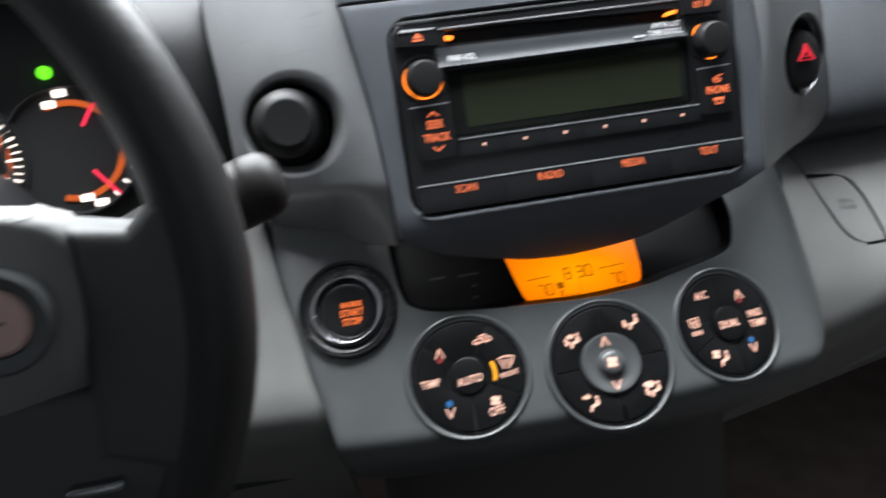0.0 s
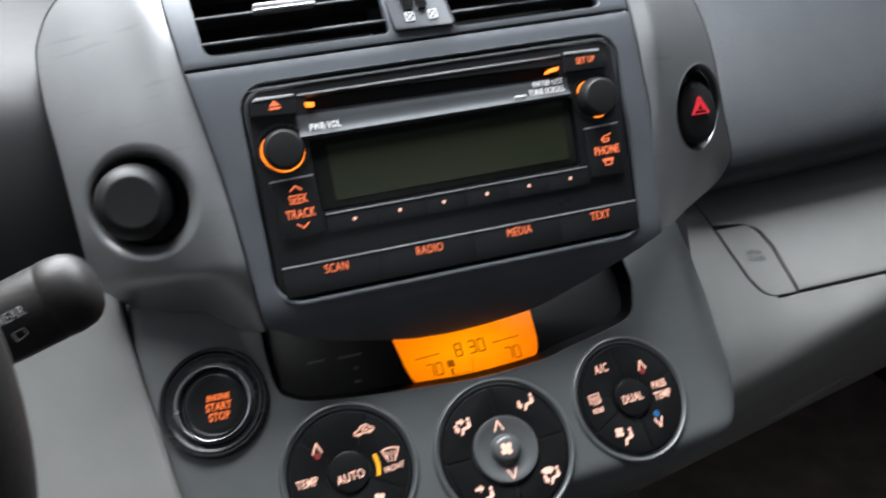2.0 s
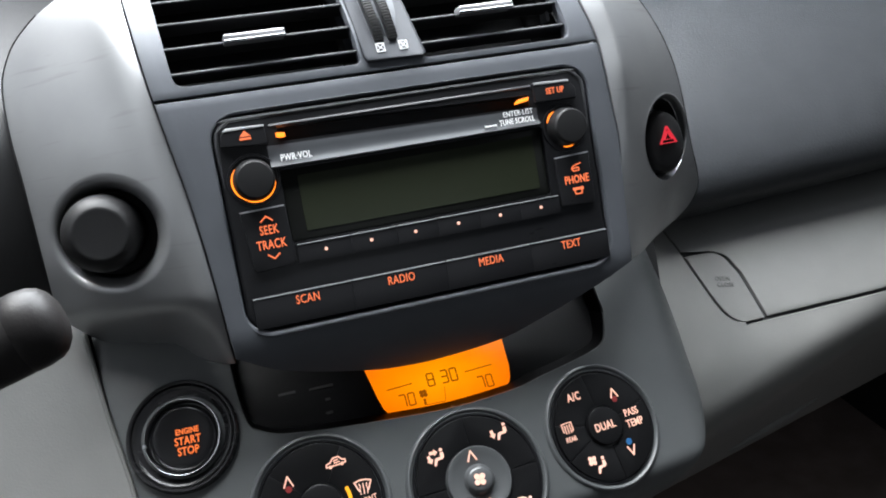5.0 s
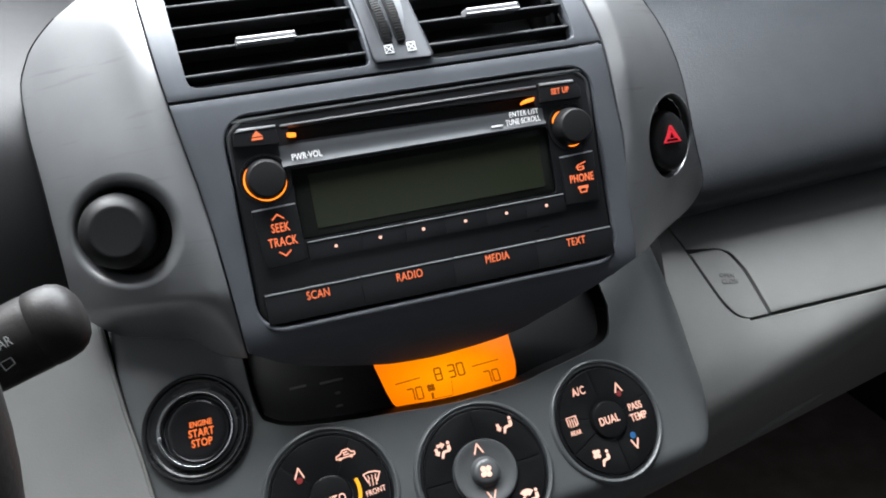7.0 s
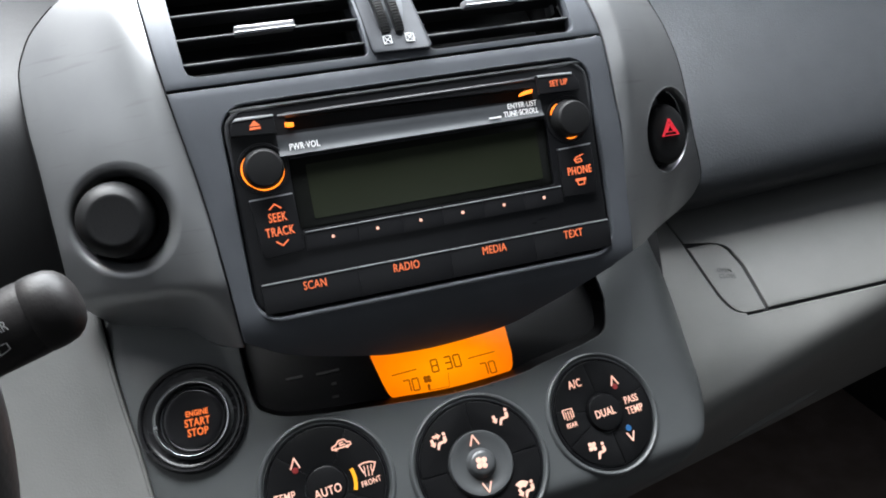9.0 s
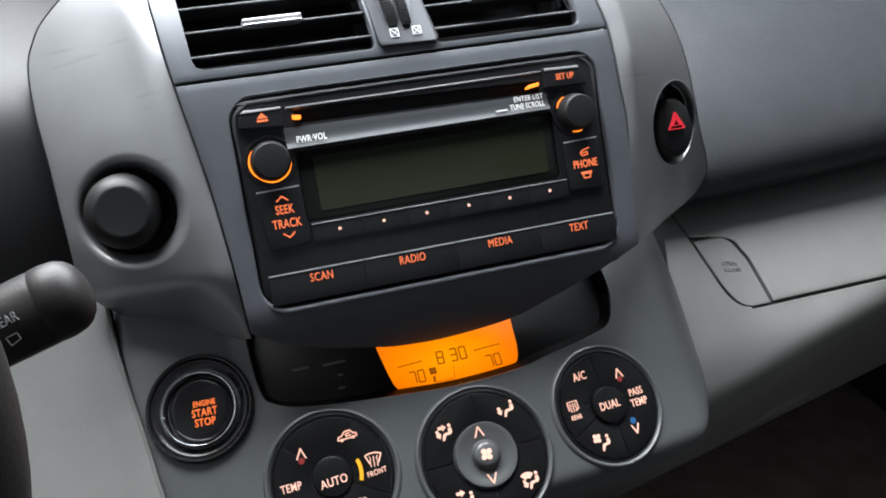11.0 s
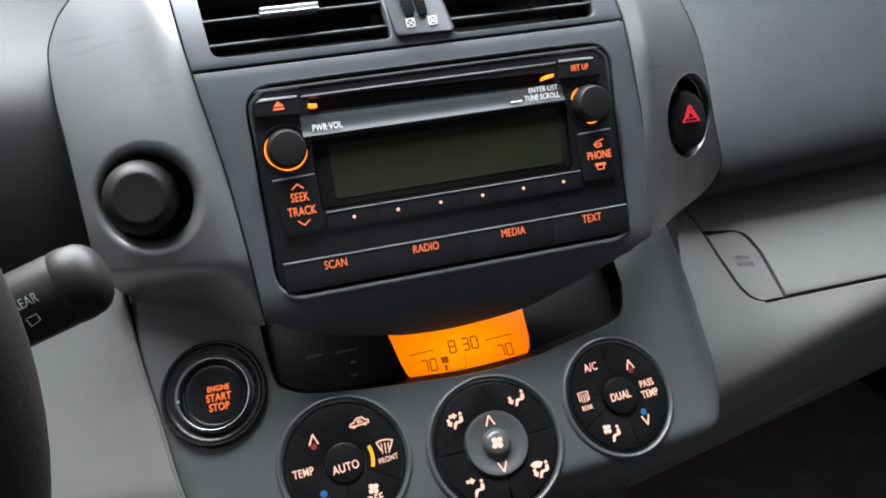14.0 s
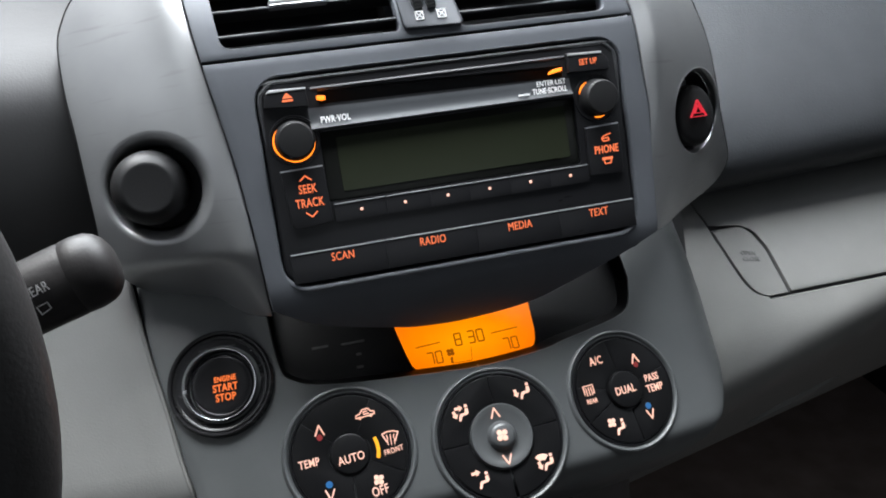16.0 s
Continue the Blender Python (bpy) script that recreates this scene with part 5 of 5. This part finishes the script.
cl = thing("instrument_cluster", pose(-0.388, 0.105, 0.022), "dark instrument cluster with glowing gauges", "instruments")
part("backplate", slab(rrect(0, 0, 0.26, 0.175, 0.02), 0.004, 0.02, 0.001), M_HOLE, cl)
def gauge(x, z, rim_r, band, label, needles):
    g = part("gauge", lathe([(rim_r, 0.004), (rim_r - 0.0006, -0.003), (rim_r - 0.0018, -0.003), (rim_r - 0.003, 0.002), (0.001, 0.002)], cap=False), M_HOLE, cl, label)
    g.location = (x, 0, z)
    part("glowing_band", slab(sector(band * 0.93, band * 1.05, -108, 112, 40), 0.0008, 0.002, 0.0002), G_GAUGE, g)
    for a, r0, r1 in needles:
        c, s = math.cos(radians(a)), math.sin(radians(a))
        part("needle", stroke(bmesh.new(), [(r0 * c, r0 * s), (r1 * c, r1 * s)], 0.0018, -0.001), G_NEEDLE, g)
    return g


def mark(g, a, r0, r1, w):
    c, s = math.cos(radians(a)), math.sin(radians(a))
    part("scale_mark", stroke(bmesh.new(), [(r0 * c, r0 * s), (r1 * c, r1 * s)], w, 0.0), G_WHITE, g)


g = gauge(0.0845, -0.009, 0.0425, 0.0310, "round fuel and temperature gauge with a glowing band", ((57, 0.018, 0.033), (-52, 0.0185, 0.040)))
for a in (-9, -25, -39, -54):
    mark(g, a, 0.0365, 0.0403, 0.0013)
for a, r in ((92, 0.0370), (106, 0.0318), (-83, 0.0313), (-71, 0.0374)):
    c, s = math.cos(radians(a)), math.sin(radians(a))
    part("scale_label", slab(rrect(r * c, r * s, 0.0078, 0.0046, 0.0008, 2), -0.0006, 0.001, 0.0001, 1), G_WHITE, g)
g = gauge(0.0140, -0.010, 0.0440, 0.0310, "round speed gauge with white scale", ((120, 0.018, 0.034),))
for i in range(37):
    mark(g, -126 + 7 * i, 0.0345 if i % 3 else 0.0310, 0.0390, 0.0009 if i % 3 else 0.0014)
part("green_lamp", slab(circle(0.0042, 16, 0.0765, 0.0420), 0.0, 0.004, 0.0005), G_GREEN, cl, "green tell-tale lamp")
part("red_lamp", slab(circle(0.0042, 16, 0.0465, -0.0318), -0.0060, 0.004, 0.0005), G_NEEDLE, cl, "red tell-tale lamp")

WX, WY, WZ, WR = -0.3765, -0.185, -0.0417, 0.1735
wheel = thing("steering_wheel", pose(WX, WY, WZ, 6), "black leather steering wheel with a light grey hub cover", "steering wheel")
rim = [(WR * math.cos(2 * math.pi * i / 96), 0, WR * math.sin(2 * math.pi * i / 96)) for i in range(96)]
part("rim", tube(rim, [0.0138 + 0.0012 * max(0, math.cos(4 * math.pi * i / 96)) for i in range(96)], 20, True), M_LEATHER, wheel, "grained black leather rim")
for s in (1, -1):
    bm = bmesh.new()
    outl = [(0.132, 0.022), (0.150, 0.018), (0.166, 0.032), (0.174, 0.016), (0.174, -0.055), (0.160, -0.075), (0.142, -0.066), (0.126, -0.060)]
    if s < 0:
        outl = [(-x, z) for x, z in outl][::-1]
    part("spoke", slab(outl, -0.012, 0.012, 0.007, 4), M_SPOKE, wheel)
def f_hub(x, z):
    return -0.030 + 0.9 * x * x + 3.5 * max(0.0, z - 0.008) ** 2 + 8.0 * min(0.0, z - 0.002) ** 2


HUB = [(0.033, 0.06), (0.0318, 0.095), (0.029, 0.118), (0.025, 0.129), (0.018, 0.134), (0.0, 0.1345), (-0.03, 0.133), (-0.055, 0.128), (-0.075, 0.105), (-0.09, 0.06)]
part("hub_cover", sheet(np.linspace(0.033, -0.09, 28), lambda z: -along(HUB, z), lambda z: along(HUB, z), f_hub, 40, 0.02, 0.006), M_HUB, wheel, "light grey hub cover")
for s in (1, -1):
    b = part("round_control", lathe([(0.0175, 0.002), (0.0175, -0.004), (0.0160, -0.0055), (0.0115, -0.0045), (0.0110, 0.0)], cap=False), M_CONSOLE, wheel, "round thumb control in a dark ring")
    b.location = (s * 0.109, -0.0185, -0.003)
    part("cap", lathe([(0.0112, 0.001), (0.0108, -0.0042), (0.0095, -0.0052), (0.0001, -0.0055)]), M_PINK, b, "pinkish cap")
    part("dash_mark", slab(rrect(0, 0, 0.006, 0.0012, 0.0005), -0.0058, -0.005, 0.0001, 1), M_DULLPRINT, b)
for s in (1, -1):
    outl = [(0.03, -0.04), (0.130, -0.034), (0.158, -0.05), (0.156, -0.085), (0.140, -0.118), (0.105, -0.147), (0.04, -0.163)]
    part("lower_spoke", slab(outl if s > 0 else [(-x, z) for x, z in outl][::-1], -0.009, 0.012, 0.005, 3), M_SPOKE, wheel)
part("silver_insert", slab(rrect(0.124, -0.069, 0.019, 0.0038, 0.0015), -0.0145, -0.008, 0.0015, 3), M_CHROME, wheel, "small bright metal insert")
part("column_shroud", lathe([(0.05, 0.02), (0.06, 0.05), (0.065, 0.20), (0.065, 0.26)], 40), M_BLACK, wheel).location = (0, 0, -0.035)

sk = thing("wiper_stalk", I, "black wiper stalk with white markings", "stalk")
tip, root = Vector((-0.1800, -0.1050, -0.0190)), Vector((-0.345, -0.105, -0.068))
ax = (tip - root).normalized()
spine = [root, root.lerp(tip, 0.5), root.lerp(tip, 0.70), root.lerp(tip, 0.82), root.lerp(tip, 0.93), root.lerp(tip, 0.945)]
part("stalk_arm", tube(spine, [0.008, 0.010, 0.0138, 0.0149, 0.0152, 0.0149], 28), M_STALK, sk)
spine = [root.lerp(tip, 0.94), root.lerp(tip, 0.945), root.lerp(tip, 0.97), tip, tip + ax * 0.003, tip + ax * 0.0055, tip + ax * 0.007, tip + ax * 0.0075]
part("end_cap", tube(spine, [0.0148, 0.0153, 0.0154, 0.0146, 0.0130, 0.0102, 0.0065, 0.002], 28), M_STALK, sk, "rounded scuffed end cap")
words("REAR", "lettering", M_GREYPRINT, sk, -0.2015, -0.0232, 0.0040, -0.1203, 0.7, lean=-17)
part("rear_wiper_mark", stroke(bmesh.new(), [(-0.2025, -0.0295), (-0.1985, -0.0282), (-0.1975, -0.0306), (-0.2010, -0.0326), (-0.2025, -0.0295)], 0.0004, -0.1197), M_DULLPRINT, sk)
